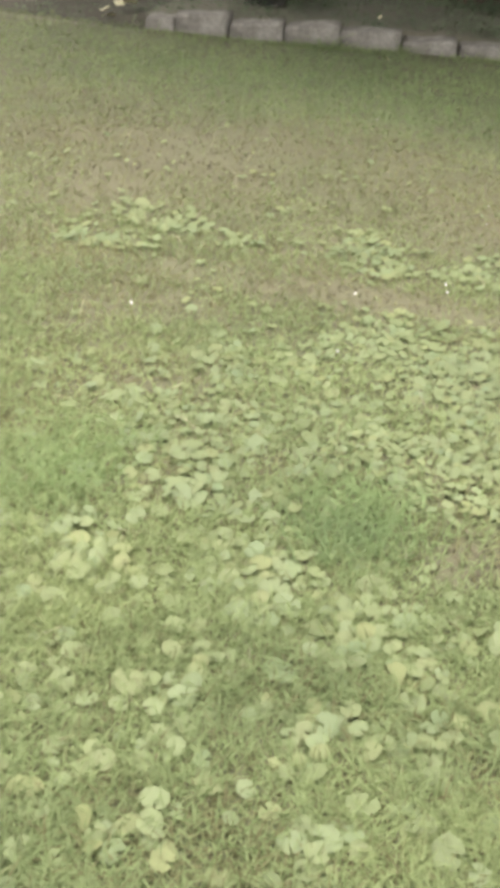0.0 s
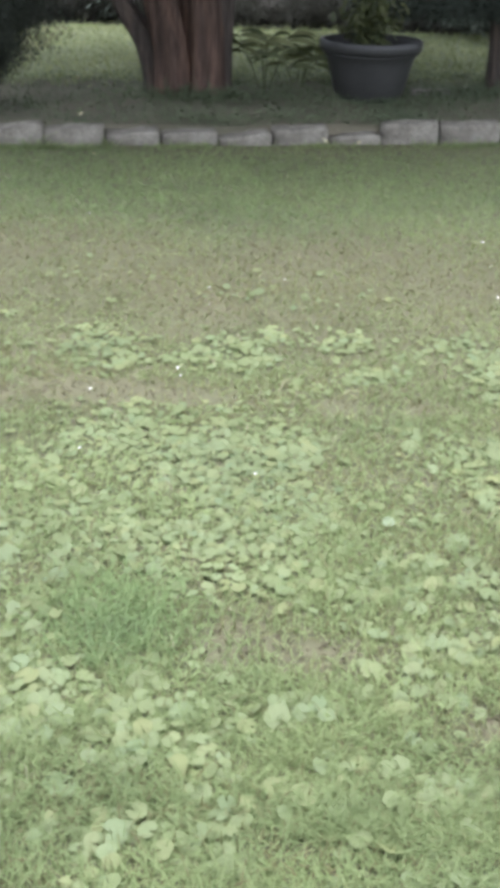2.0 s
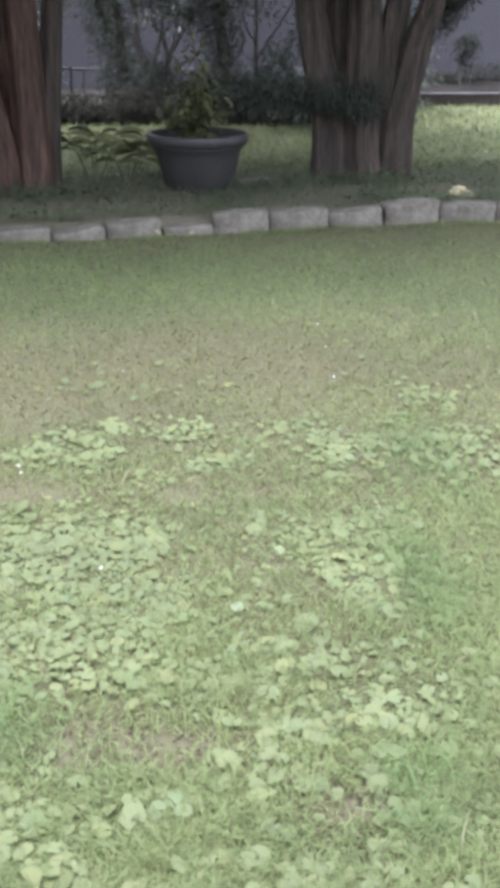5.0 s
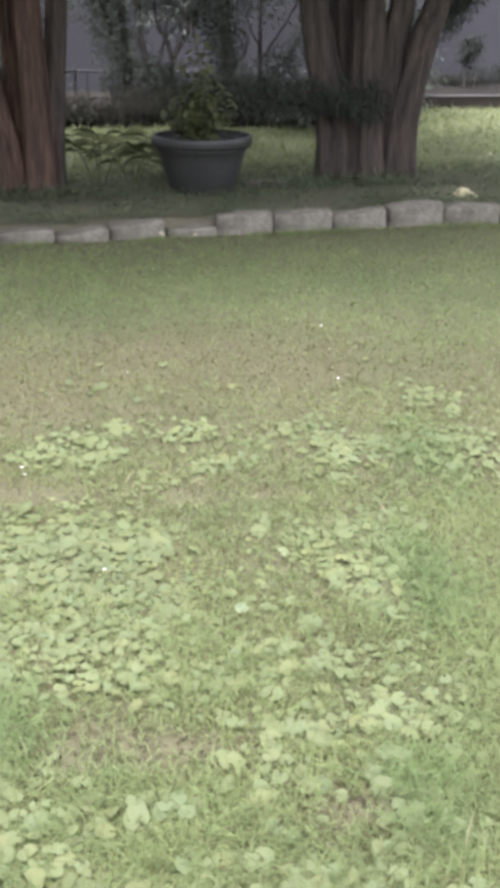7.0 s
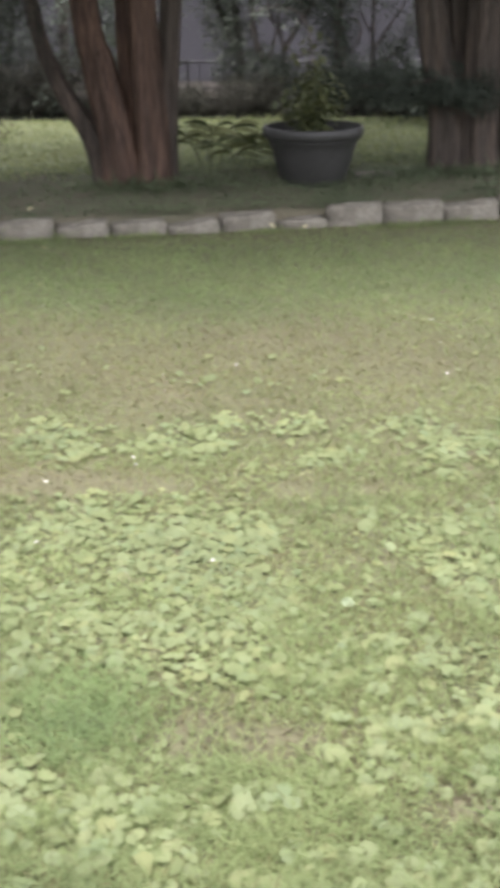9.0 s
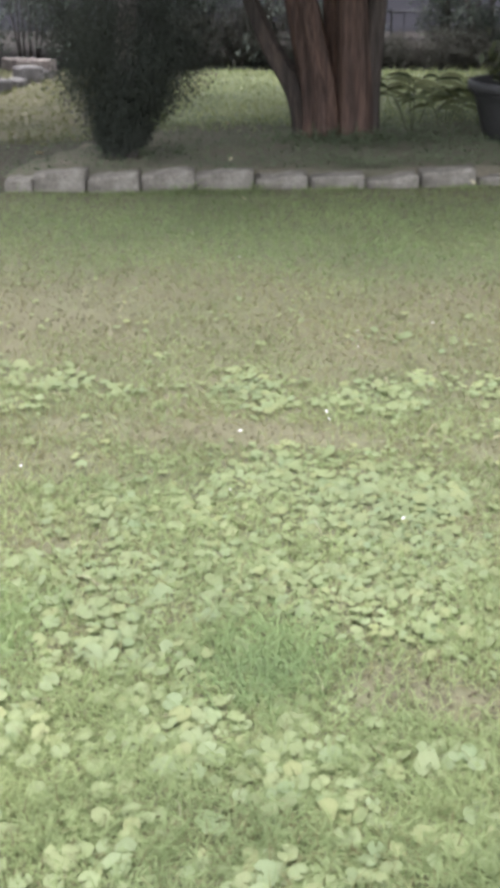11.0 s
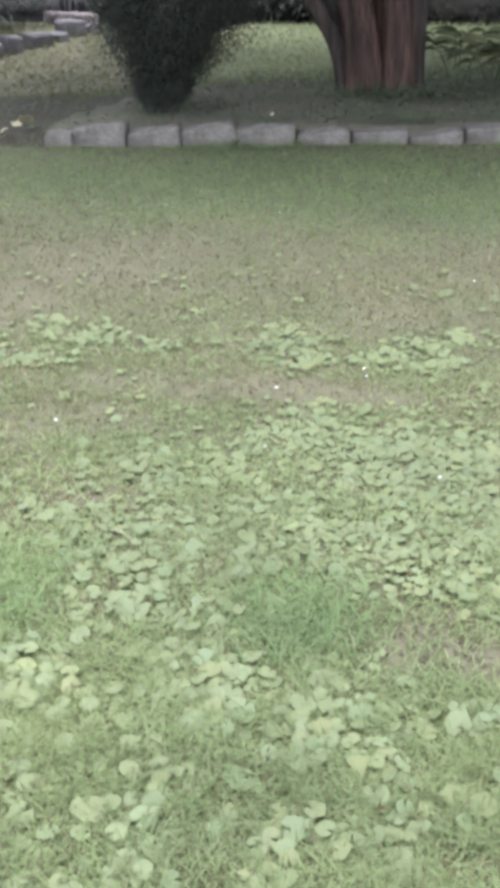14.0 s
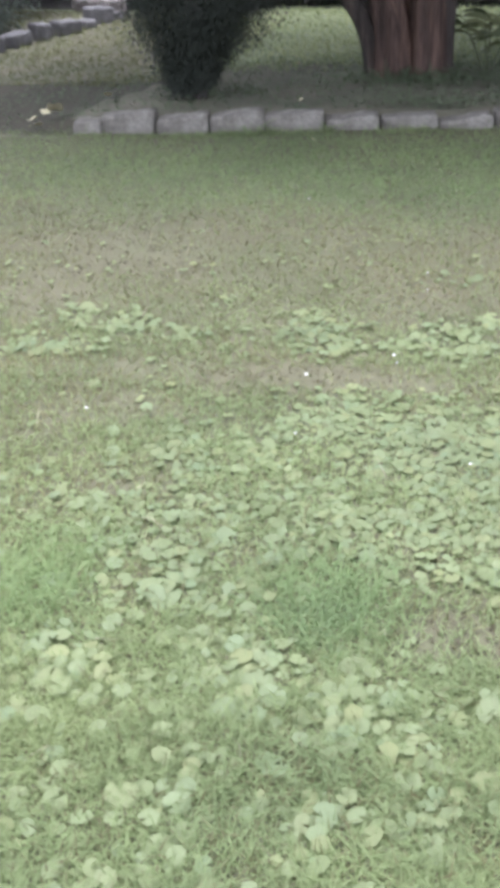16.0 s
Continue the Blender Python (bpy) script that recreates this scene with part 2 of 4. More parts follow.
def turns_of(yaw, tilt, around):
    """Spin by yaw about z, then tilt by tilt towards the bearing around."""
    c, s = np.cos(yaw), np.sin(yaw)
    z = np.zeros_like(c)
    o = z + 1
    spin = np.stack([np.stack([c, -s, z], -1), np.stack([s, c, z], -1), np.stack([z, z, o], -1)], -2)
    kx, ky = -np.sin(around), np.cos(around)
    ct, st = np.cos(tilt), np.sin(tilt)
    a = np.stack([np.stack([ct + kx * kx * (1 - ct), kx * ky * (1 - ct), ky * st], -1),
                  np.stack([kx * ky * (1 - ct), ct + ky * ky * (1 - ct), -kx * st], -1),
                  np.stack([-ky * st, kx * st, ct], -1)], -2)
    return a @ spin


def tube(bm, path, radii, sides=10, flutes=0, depth=0.0, seed=0.0):
    """A tapered, fluted limb along a path."""
    rings = []
    for i, (p, r) in enumerate(zip(path, radii)):
        p = Vector(p)
        way = (Vector(path[min(i + 1, len(path) - 1)]) - Vector(path[max(i - 1, 0)])).normalized()
        side = way.cross(Vector((0.3, 1, 0.1))).normalized()
        other = way.cross(side)
        ring = []
        for k in range(sides):
            a = 2 * math.pi * k / sides
            wob = 1 + depth * math.sin(flutes * a + seed + 0.7 * p.z) + 0.6 * depth * noise.noise((2.2 * math.cos(a) + seed, 2.2 * math.sin(a), 1.6 * p.z))
            ring.append(bm.verts.new(p + (side * math.cos(a) + other * math.sin(a)) * r * wob))
        rings.append(ring)
    for a, b in zip(rings, rings[1:]):
        for k in range(sides):
            bm.faces.new((a[k], a[(k + 1) % sides], b[(k + 1) % sides], b[k]))
    bm.faces.new(rings[-1])
    bm.faces.new(rings[0][::-1])


def bend(points, steps):
    """A smooth path through a few points."""
    pts = [Vector(p) for p in points]
    pts = [2 * pts[0] - pts[1]] + pts + [2 * pts[-1] - pts[-2]]
    out = []
    for i in range(1, len(pts) - 2):
        a, b, c, d = pts[i - 1:i + 3]
        for k in range(steps):
            t = k / steps
            out.append(0.5 * (2 * b + (c - a) * t + (2 * a - 5 * b + 4 * c - d) * t * t + (3 * b - a - 3 * c + d) * t ** 3))
    return out + [pts[-2]]


# ---- the lie of the land ----
EDGE_X = [-9.0, -2.6, -1.97, -1.38, -0.77, -0.32, 0.0, 0.44, 1.11, 1.80, 2.60, 9.0]
EDGE_Y = [6.57, 6.57, 6.61, 6.68, 6.80, 6.87, 6.97, 7.06, 7.14, 7.20, 7.22, 7.22]


def edge_y(x):
    return np.interp(x, EDGE_X, EDGE_Y)


def lift(x, y):
    """Height of the ground: a lawn with slight swells, a bed a little higher behind the stones."""
    x, y = np.asarray(x, float), np.asarray(y, float)
    swell = 0.012 * np.sin(1.7 * x + 0.6 * y) * np.sin(1.1 * y - 0.8 * x + 1.0)
    step = np.clip((y - edge_y(x) - 0.07) / 0.08, 0, 1) * np.clip((x + 2.75) / 0.5, 0, 1)
    slope = np.clip((y - edge_y(x)) / 4.0, 0, 1) * (1 - np.clip((x + 2.75) / 0.5, 0, 1))
    return swell * np.clip((40 - np.abs(y)) / 30, 0, 1) + 0.075 * np.maximum(step, slope)


def blobs(x, y, rows):
    """Soft patches: rows of centre x, y, half width, half depth, strength."""
    d = np.zeros_like(x)
    for cx, cy, rx, ry, s in rows:
        d = np.maximum(d, s * np.exp(-(((x - cx) / rx) ** 2 + ((y - cy) / ry) ** 2) ** 1.5))
    return d


def grain(x, y, scale, seed):
    return np.array([noise.noise((a * scale + seed, b * scale, seed)) for a, b in zip(x, y)])


# drifts of round leaves over the lawn: centre, half width, half depth, strength
FAR_DRIFTS = [(-1.43, 3.75, 0.09, 0.10, 0.6), (-1.24, 3.67, 0.12, 0.10, 0.7), (-1.39, 3.44, 0.12, 0.08, 0.55), (-0.98, 3.94, 0.04, 0.06, 0.6), (-1.03, 3.62, 0.06, 0.06, 0.3),
              (-0.65, 3.71, 0.11, 0.14, 1.0), (-0.54, 3.62, 0.06, 0.07, 0.7), (-0.37, 3.60, 0.10, 0.08, 0.5), (-0.19, 3.70, 0.12, 0.11, 0.8), (-0.08, 3.83, 0.06, 0.10, 0.9),
              (0.17, 3.76, 0.11, 0.13, 0.8), (0.23, 3.50, 0.11, 0.07, 0.85), (0.46, 3.74, 0.12, 0.12, 0.6), (0.61, 3.59, 0.12, 0.17, 1.2), (0.58, 3.77, 0.08, 0.09, 0.8),
              (0.63, 3.35, 0.05, 0.05, 0.8), (1.01, 3.99, 0.07, 0.10, 0.8), (-0.01, 3.34, 0.08, 0.06, 0.35), (1.0, 3.5, 0.2, 0.35, 0.35)]
CARPET_WEST = [(-0.45, 3.01, 0.16, 0.18, 0.95), (-0.23, 2.90, 0.18, 0.25, 1.15), (-0.07, 2.84, 0.14, 0.29, 0.95), (-0.62, 2.85, 0.10, 0.15, 0.7), (-0.81, 2.69, 0.14, 0.16, 0.85),
               (-0.94, 2.70, 0.07, 0.08, 0.4), (-0.94, 2.45, 0.22, 0.10, 0.45), (-0.72, 2.48, 0.16, 0.12, 0.75), (-0.51, 2.58, 0.12, 0.13, 0.65), (-0.36, 2.43, 0.16, 0.15, 0.85),
               (-0.18, 2.45, 0.16, 0.16, 0.9), (-0.06, 2.47, 0.10, 0.18, 0.7), (-0.12, 2.27, 0.14, 0.09, 0.55), (-1.14, 2.58, 0.11, 0.05, 0.4), (-0.59, 2.38, 0.09, 0.08, 0.4)]
CARPET_EAST = [(0.02, 2.96, 0.10, 0.15, 0.85), (0.28, 3.03, 0.06, 0.10, 0.65), (0.54, 2.98, 0.17, 0.10, 0.85), (0.65, 3.06, 0.10, 0.06, 0.7), (0.55, 2.84, 0.17, 0.08, 0.6),
               (0.04, 2.61, 0.08, 0.07, 0.6), (0.54, 2.70, 0.10, 0.13, 0.9), (0.60, 2.55, 0.06, 0.07, 0.8), (0.27, 2.41, 0.10, 0.04, 0.85), (0.14, 2.28, 0.08, 0.06, 0.6),
               (0.26, 2.28, 0.08, 0.04, 0.5), (-0.04, 2.31, 0.08, 0.06, 0.45)]
NEAR_WEST = [(-0.76, 2.28, 0.16, 0.12, 0.85), (-0.74, 2.12, 0.16, 0.09, 1.05), (-0.53, 2.08, 0.11, 0.07, 0.9), (-0.85, 1.90, 0.13, 0.07, 0.8), (-0.44, 1.90, 0.10, 0.11, 1.15),
             (-0.56, 1.97, 0.04, 0.04, 0.9), (-0.41, 2.00, 0.03, 0.04, 0.8), (-0.69, 1.83, 0.11, 0.06, 0.6), (-0.84, 1.75, 0.10, 0.09, 0.65), (-0.65, 1.75, 0.10, 0.06, 0.5),
             (-0.20, 1.86, 0.08, 0.04, 0.75), (-0.26, 1.79, 0.06, 0.05, 0.7), (-0.19, 1.75, 0.10, 0.04, 0.95), (-0.33, 1.72, 0.07, 0.05, 0.95), (-0.05, 1.81, 0.07, 0.06, 0.65),
             (-0.13, 1.68, 0.08, 0.05, 1.25), (-0.51, 1.59, 0.08, 0.05, 0.65)]
NEAR_EAST = [(0.43, 2.33, 0.12, 0.05, 0.6), (0.47, 2.15, 0.10, 0.07, 1.15), (0.58, 2.17, 0.06, 0.07, 0.95), (0.38, 2.08, 0.09, 0.06, 1.0), (0.53, 2.05, 0.06, 0.07, 0.8),
             (0.20, 2.10, 0.04, 0.04, 0.8), (0.20, 2.02, 0.05, 0.04, 0.75), (0.28, 1.94, 0.08, 0.06, 0.65), (0.06, 2.17, 0.05, 0.04, 0.6), (0.09, 1.95, 0.05, 0.03, 0.5), (0.24, 1.87, 0.06, 0.03, 0.6)]
FRONT = [(-0.76, 1.53, 0.07, 0.04, 0.6), (-0.23, 1.52, 0.06, 0.05, 0.95), (-0.10, 1.53, 0.06, 0.06, 0.95), (-0.29, 1.47, 0.07, 0.07, 0.7), (-0.56, 1.49, 0.08, 0.06, 0.55),
         (-0.38, 1.53, 0.06, 0.04, 0.4), (-0.49, 1.38, 0.06, 0.05, 0.6), (-0.67, 1.43, 0.08, 0.06, 0.4), (-0.64, 1.31, 0.10, 0.04, 0.5), (-0.05, 1.50, 0.05, 0.03, 0.7),
         (0.01, 1.80, 0.07, 0.04, 0.95), (0.12, 1.69, 0.04, 0.04, 0.8), (0.24, 1.68, 0.06, 0.03, 0.7), (0.34, 1.68, 0.05, 0.03, 0.85), (0.47, 1.78, 0.05, 0.03, 0.6),
         (0.45, 1.67, 0.05, 0.03, 0.6), (0.05, 1.64, 0.08, 0.03, 0.6), (0.27, 1.62, 0.10, 0.03, 0.5),
         (-0.36, 1.34, 0.04, 0.03, 0.9), (-0.32, 1.39, 0.04, 0.03, 0.7), (-0.30, 1.33, 0.04, 0.03, 0.8), (-0.47, 1.25, 0.05, 0.03, 0.9), (-0.53, 1.16, 0.05, 0.03, 0.7),
         (-0.46, 1.16, 0.05, 0.03, 0.8), (-0.26, 1.26, 0.04, 0.03, 0.8), (-0.20, 1.25, 0.05, 0.03, 0.9), (-0.17, 1.355, 0.04, 0.03, 0.8), (-0.10, 1.305, 0.04, 0.03, 0.8),
         (-0.04, 1.26, 0.04, 0.03, 0.8), (-0.41, 1.15, 0.04, 0.03, 0.8), (-0.33, 1.29, 0.04, 0.03, 0.8)]
LEAF_PATCHES = FAR_DRIFTS + CARPET_WEST + CARPET_EAST + NEAR_WEST + NEAR_EAST + FRONT
LUSH_PATCHES = [(-0.34, 2.12, 0.13, 0.16, 1.0), (-0.97, 2.08, 0.12, 0.15, 0.9), (-0.95, 2.25, 0.14, 0.07, 0.5), (0.69, 2.69, 0.08, 0.29, 0.8), (0.50, 1.90, 0.07, 0.08, 1.0),
                (0.88, 3.51, 0.10, 0.30, 0.7), (0.48, 1.75, 0.06, 0.06, 0.7), (-0.7, 5.85, 1.9, 0.75, 1.0), (0.5, 5.95, 1.6, 0.8, 1.0), (1.6, 5.7, 0.8, 1.1, 0.85)]
BARE_WEST = [(-0.56, 3.34, 0.43, 0.10, 0.85), (-0.25, 3.31, 0.14, 0.06, 1.0), (-0.82, 3.28, 0.16, 0.08, 0.7), (-1.09, 3.31, 0.26, 0.10, 0.6), (-1.44, 4.51, 0.62, 0.47, 0.7),
             (-1.65, 4.13, 0.30, 0.41, 0.6), (-0.30, 4.04, 0.23, 0.24, 0.5), (-1.18, 2.82, 0.16, 0.19, 0.6), (-0.14, 2.01, 0.09, 0.08, 0.8), (-0.04, 2.17, 0.07, 0.07, 0.7),
             (-0.94, 2.56, 0.07, 0.07, 0.6), (-0.57, 2.31, 0.07, 0.07, 0.5), (-0.76, 4.59, 0.43, 0.23, 0.35), (-1.02, 3.0, 0.28, 0.14, 0.7)]
BARE_EAST = [(0.15, 3.26, 0.12, 0.07, 0.8), (0.36, 3.28, 0.11, 0.06, 0.6), (0.01, 2.04, 0.16, 0.08, 0.95), (-0.10, 2.11, 0.10, 0.07, 0.8), (0.37, 1.81, 0.10, 0.06, 0.75),
             (-0.14, 1.97, 0.09, 0.06, 0.6), (0.65, 4.34, 0.25, 0.17, 0.4), (0.25, 4.67, 0.55, 0.31, 0.4), (1.14, 5.20, 0.19, 0.29, 0.4), (0.31, 2.81, 0.08, 0.07, 0.4)]
BARE_PATCHES = BARE_WEST + BARE_EAST

# ground: one sheet to the horizon
def axis(lo, hi, step, far):
    inner = np.arange(lo, hi + 1e-6, step)
    reach = np.array([0.5, 1.5, 4, 10, 25, 70, 200, 600, 1800, far])
    return np.concatenate([lo - reach[::-1], inner, hi + reach])


gx, gy = axis(-6.0, 6.0, 0.10, 4000), axis(-1.0, 16.0, 0.08, 4000)
gxx, gyy = np.meshgrid(gx, gy)
gz = lift(gxx, gyy)
gverts = np.stack([gxx, gyy, gz], -1).reshape(-1, 3)
nx, ny = len(gx), len(gy)
ii, jj = np.meshgrid(np.arange(nx - 1), np.arange(ny - 1))
base = (jj * nx + ii).reshape(-1)
gfaces = np.stack([base, base + 1, base + nx + 1, base + nx], -1)
ground_mesh = mesh_of("ground", gverts, gfaces)
for m in (M_LAWN, M_BED, M_FAR, M_DARKSOIL, M_TURF, M_SWARD):
    ground_mesh.materials.append(m)
fc = gverts[gfaces].mean(1)
past = fc[:, 1] - edge_y(fc[:, 0])
kind = np.where(past < np.where(fc[:, 0] < -2.4, -0.1, 0.03), 0, np.where(past < 1.75 + 0.25 * np.sin(3 * fc[:, 0]), 1, 2))
kind = np.where((fc[:, 0] < -2.2 - 0.3 * np.sin(2 * fc[:, 1])) & (past > -0.05) & (fc[:, 1] < 8.0 + 0.1 * np.sin(4 * fc[:, 0])), 4, kind)
kind = np.where((fc[:, 0] < -2.0) & (fc[:, 1] >= 8.0 + 0.1 * np.sin(4 * fc[:, 0])) & (fc[:, 1] < 11.5), 1, kind)
kind = np.where((fc[:, 1] > 11.6) & (fc[:, 0] < 2.6) | (fc[:, 1] > 13.6), 3, kind)
kind = np.where(np.abs(fc[:, 1]) + np.abs(fc[:, 0]) > 40, 2, kind)
ragged = 0.14 * np.sin(5.0 * fc[:, 1] + 2.0 * fc[:, 0]) + 0.12 * np.sin(2.3 * fc[:, 1] - 6.0 * fc[:, 0] + 1.0)
worn = (fc[:, 0] > -0.22 - 0.53 * fc[:, 1] + ragged) & (fc[:, 0] < 0.22 + 0.31 * fc[:, 1] + ragged) & (fc[:, 1] > 1.25 + ragged)
kind = np.where((kind == 0) & ~worn, 5, kind)
ground_mesh.polygons.foreach_set("material_index", kind.astype(int))
ground = tagged(new("ground", ground_mesh), "patchy worn lawn soil running into a mulched bed", "ground", kind="structure")

# ---- grass ----
BLADE = np.array([[-0.5, 0, 0], [0.5, 0, 0], [-0.42, 0.42, 0.5], [0.42, 0.42, 0.5], [0.0, 1.3, 0.62]])
BLADE_F = np.array([[0, 1, 3], [0, 3, 2], [2, 3, 4]])


def blades(name, x, y, height, width, material, label, lean=0.5):
    n = len(x)
    t = turns_of(rng.uniform(0, 6.283, n), np.abs(rng.normal(0, lean, n)), rng.uniform(0, 6.283, n))
    h = height * rng.uniform(0.55, 1.35, n)
    sizes = np.stack([width * rng.uniform(0.7, 1.3, n), h * rng.uniform(0.7, 1.4, n), h], -1)
    p = np.stack([x, y, lift(x, y) - 0.004], -1)
    return tagged(part(name, scatter(name, BLADE, BLADE_F, p, t, sizes), material), label, "grass", kind="stuff")


def spread(n, x0, x1, y0, y1):
    """Points over the wedge of lawn, closer together towards the near end."""
    y = y0 + (y1 - y0) * rng.random(n) ** 1.35
    x = -0.3 - 0.56 * y + rng.random(n) * (0.6 + 0.90 * y)
    x, y = x + rng.normal(0, 0.14, n), y + np.where(y < 1.5, rng.normal(0, 0.15, n), 0)
    k = (x > x0) & (x < x1)
    return x[k], y[k]


x, y = spread(465000, -4.4, 3.2, 1.0, 7.25)
k = y < edge_y(x) + 0.02
x, y = x[k], y[k]
bare = blobs(x, y, BARE_PATCHES)
lush = blobs(x, y, LUSH_PATCHES)
leafed = np.clip(blobs(x, y, LEAF_PATCHES), 0, 1)
dry = np.exp(-((y - 4.45) / 0.62) ** 2) * np.interp(x, [-1.5, 0.4], [0.85, 0.6]) + 0.45 * np.exp(-((y - 3.35) / 0.25) ** 2) + 0.45 * np.exp(-((x + 1.25) / 0.5) ** 2 - ((y - 3.0) / 0.55) ** 2)
clump = grain(x, y, 3.0, 4.2) + 0.5 * grain(x, y, 9.0, 8.8)
pick = rng.random(len(x))
is_lush = pick < lush * 0.85
is_dry = ~is_lush & (rng.random(len(x)) < np.clip(0.14 + 0.54 * dry + 0.35 * bare - 0.35 * clump, 0.06, 0.9))
keep = rng.random(len(x)) < np.clip(0.9 - 0.92 * bare + 0.4 * clump - 0.05 * leafed, 0.08, 1.0)
g = keep & ~is_lush & ~is_dry
blades("lawn_grass", x[g], y[g], np.interp(y[g], [1.8, 3.2, 4.2], [0.034, 0.029, 0.018]) * (1 - 0.48 * leafed[g]), 0.0028, M_BLADE, "thin green lawn grass, short and patchy", np.interp(y[g], [3.0, 4.2], [0.65, 1.2]))
g = is_lush
blades("lush_grass", x[g], y[g], np.interp(y[g], [3.2, 4.6], [0.040, 0.026]), 0.0028, M_LUSH, "lush bright green tufts of taller grass", 0.6)
g = keep & is_dry
th = np.flatnonzero(rng.random(len(x)) < np.interp(y, [4.8, 5.4], [0.143, 0.03]) * np.clip(1 - 0.9 * bare, 0, 1))
blades("lawn_thatch", x[th], y[th], 0.026, 0.0042, M_THATCH, "olive and brown thatch lying flat between the grass", 1.3)
blades("dry_grass", x[g], y[g], np.interp(y[g], [2.0, 3.6], [0.028, 0.020]) * (1 - 0.4 * leafed[g]), 0.0028, M_STRAW, "dry straw-coloured dead grass lying in the lawn", 1.0)

bx, by = spread(80000, -3.2, 1.6, 1.6, 5.8)
k = rng.random(len(bx)) < np.clip(1.2 * blobs(bx, by, BARE_PATCHES) - 0.12, 0, 1)
blades("bare_soil_litter", bx[k], by[k], 0.012, 0.005, M_CRUMB, "brown soil and dead stalks on the bare spots", 1.2)

qx, qy = spread(900, -1.9, 1.2, 1.6, 5.6)
k = rng.random(len(qx)) < 0.08 + 0.8 * np.exp(-((qy - 3.35) / 0.3) ** 2) + 0.4 * np.exp(-((qy - 4.6) / 0.5) ** 2)
blades("dry_stalks", qx[k], qy[k], 0.05, 0.0026, M_STALK, "thin pale dry stalks standing in the lawn", 0.7)

x = rng.uniform(-2.6, 2.6, 7500)
y = edge_y(x) - 0.01 - 0.10 * rng.random(7500) ** 1.5
k = rng.random(7500) < np.clip(0.45 + 1.1 * grain(x, y, 2.6, 3.3), 0.05, 1)
blades("edge_grass", x[k], y[k], 0.034, 0.0036, M_BLADE, "longer grass along the foot of the stones", 0.8)

TUFT = np.array([[-0.5, 0, 0], [0.5, 0, 0], [0.0, 1.1, 0.6]])
x, y = rng.uniform(-7.0, 7.0, 420000), rng.uniform(-4.5, 7.3, 420000)
inside = np.minimum(np.minimum(x + 0.25 + 0.55 * np.maximum(y, 0), 0.25 + 0.33 * np.maximum(y, 0) - x), y - 1.0)
k = (inside < -0.12 + 0.4 * rng.random(420000)) & (y < edge_y(x) + 0.02) & (rng.random(420000) < np.clip(1.25 - np.hypot(x, 0.8 * (y - 2.0)) / 8.0, 0.15, 1.0))
x, y = x[k], y[k]
x, y = x[(c := rng.random(len(x)) < 0.8 + 0.5 * grain(x, y, 3.0, 4.2))], y[c]
n = len(x)
sizes = np.stack([rng.uniform(0.006, 0.012, n), rng.uniform(0.01, 0.04, n), rng.uniform(0.025, 0.06, n)], -1)
wide = scatter("surrounding_grass", TUFT, np.array([[0, 1, 2]]), np.stack([x, y, lift(x, y) - 0.004], -1), turns_of(rng.uniform(0, 6.283, n), np.abs(rng.normal(0, 0.5, n)), rng.uniform(0, 6.283, n)), sizes)
tagged(part("surrounding_grass", wide, M_BLADE), "short green lawn grass all round", "grass", kind="stuff")

# ---- round-leaved ground plants ----


def round_leaf(notch, cup, wave, seed, n=11):
    """A kidney-shaped leaf, cupped, with a notch at its stalk; unit width."""
    v = [(0.0, -0.02, 0.0)]
    for i in range(n):
        a = -math.pi / 2 + notch + (2 * math.pi - 2 * notch) * i / (n - 1)
        r = 0.5 * (1 + 0.07 * math.sin(2.0 * a + seed) + 0.05 * math.sin(5 * a + 2 * seed))
        v.append((r * math.cos(a) * 1.06, r * math.sin(a) * 0.95, cup * r * 0.6 + wave * math.sin(3 * a + seed)))
    return np.array(v), np.array([(0, i, i + 1) for i in range(1, n)])


LEAVES = [round_leaf(0.22, 0.14, 0.02, 0.0), round_leaf(0.30, 0.05, 0.03, 1.4), round_leaf(0.12, 0.22, 0.02, 2.6), round_leaf(0.25, -0.10, 0.035, 4.0)]
lx, ly = rng.uniform(-2.9, 2.2, 420000), rng.uniform(1.05, 4.4, 420000)
k = (lx > -0.35 - 0.56 * ly) & (lx < 0.35 + 0.36 * ly)
lx, ly = lx[k], ly[k]
dens = blobs(lx + 0.10 * grain(lx, ly, 6.0, 2.9), ly + 0.10 * grain(lx, ly, 6.0, 7.7), LEAF_PATCHES)
tuft = grain(lx, ly, 9.0, 1.7)
chance = np.clip(dens * (0.7 + 0.9 * tuft), 0, 1) ** 1.2 * np.interp(ly, [2.2, 2.4], [0.16, 0.28]) + np.interp(ly, [1.4, 2.2, 2.6, 3.2, 3.4], [0.020, 0.020, 0.014, 0.006, 0.0025]) * np.clip(0.6 + 1.6 * grain(lx, ly, 3.1, 5.5), 0.1, 2.0)
chance *= np.clip((4.4 - ly) / 0.4, 0, 1) * np.clip(1.05 - 0.95 * blobs(lx, ly, BARE_PATCHES), 0.1, 1) * (1 - 0.85 * blobs(lx, ly, LUSH_PATCHES[:2]))
k = rng.random(len(lx)) < chance
lx, ly, dens = lx[k], ly[k], dens[k]
# single small leaves scattered up the lawn
sx, sy = spread(420, -3.4, 2.6, 4.1, 6.7)
lx, ly, dens = np.concatenate([lx, sx]), np.concatenate([ly, sy]), np.concatenate([dens, 0.6 + 0 * sx])
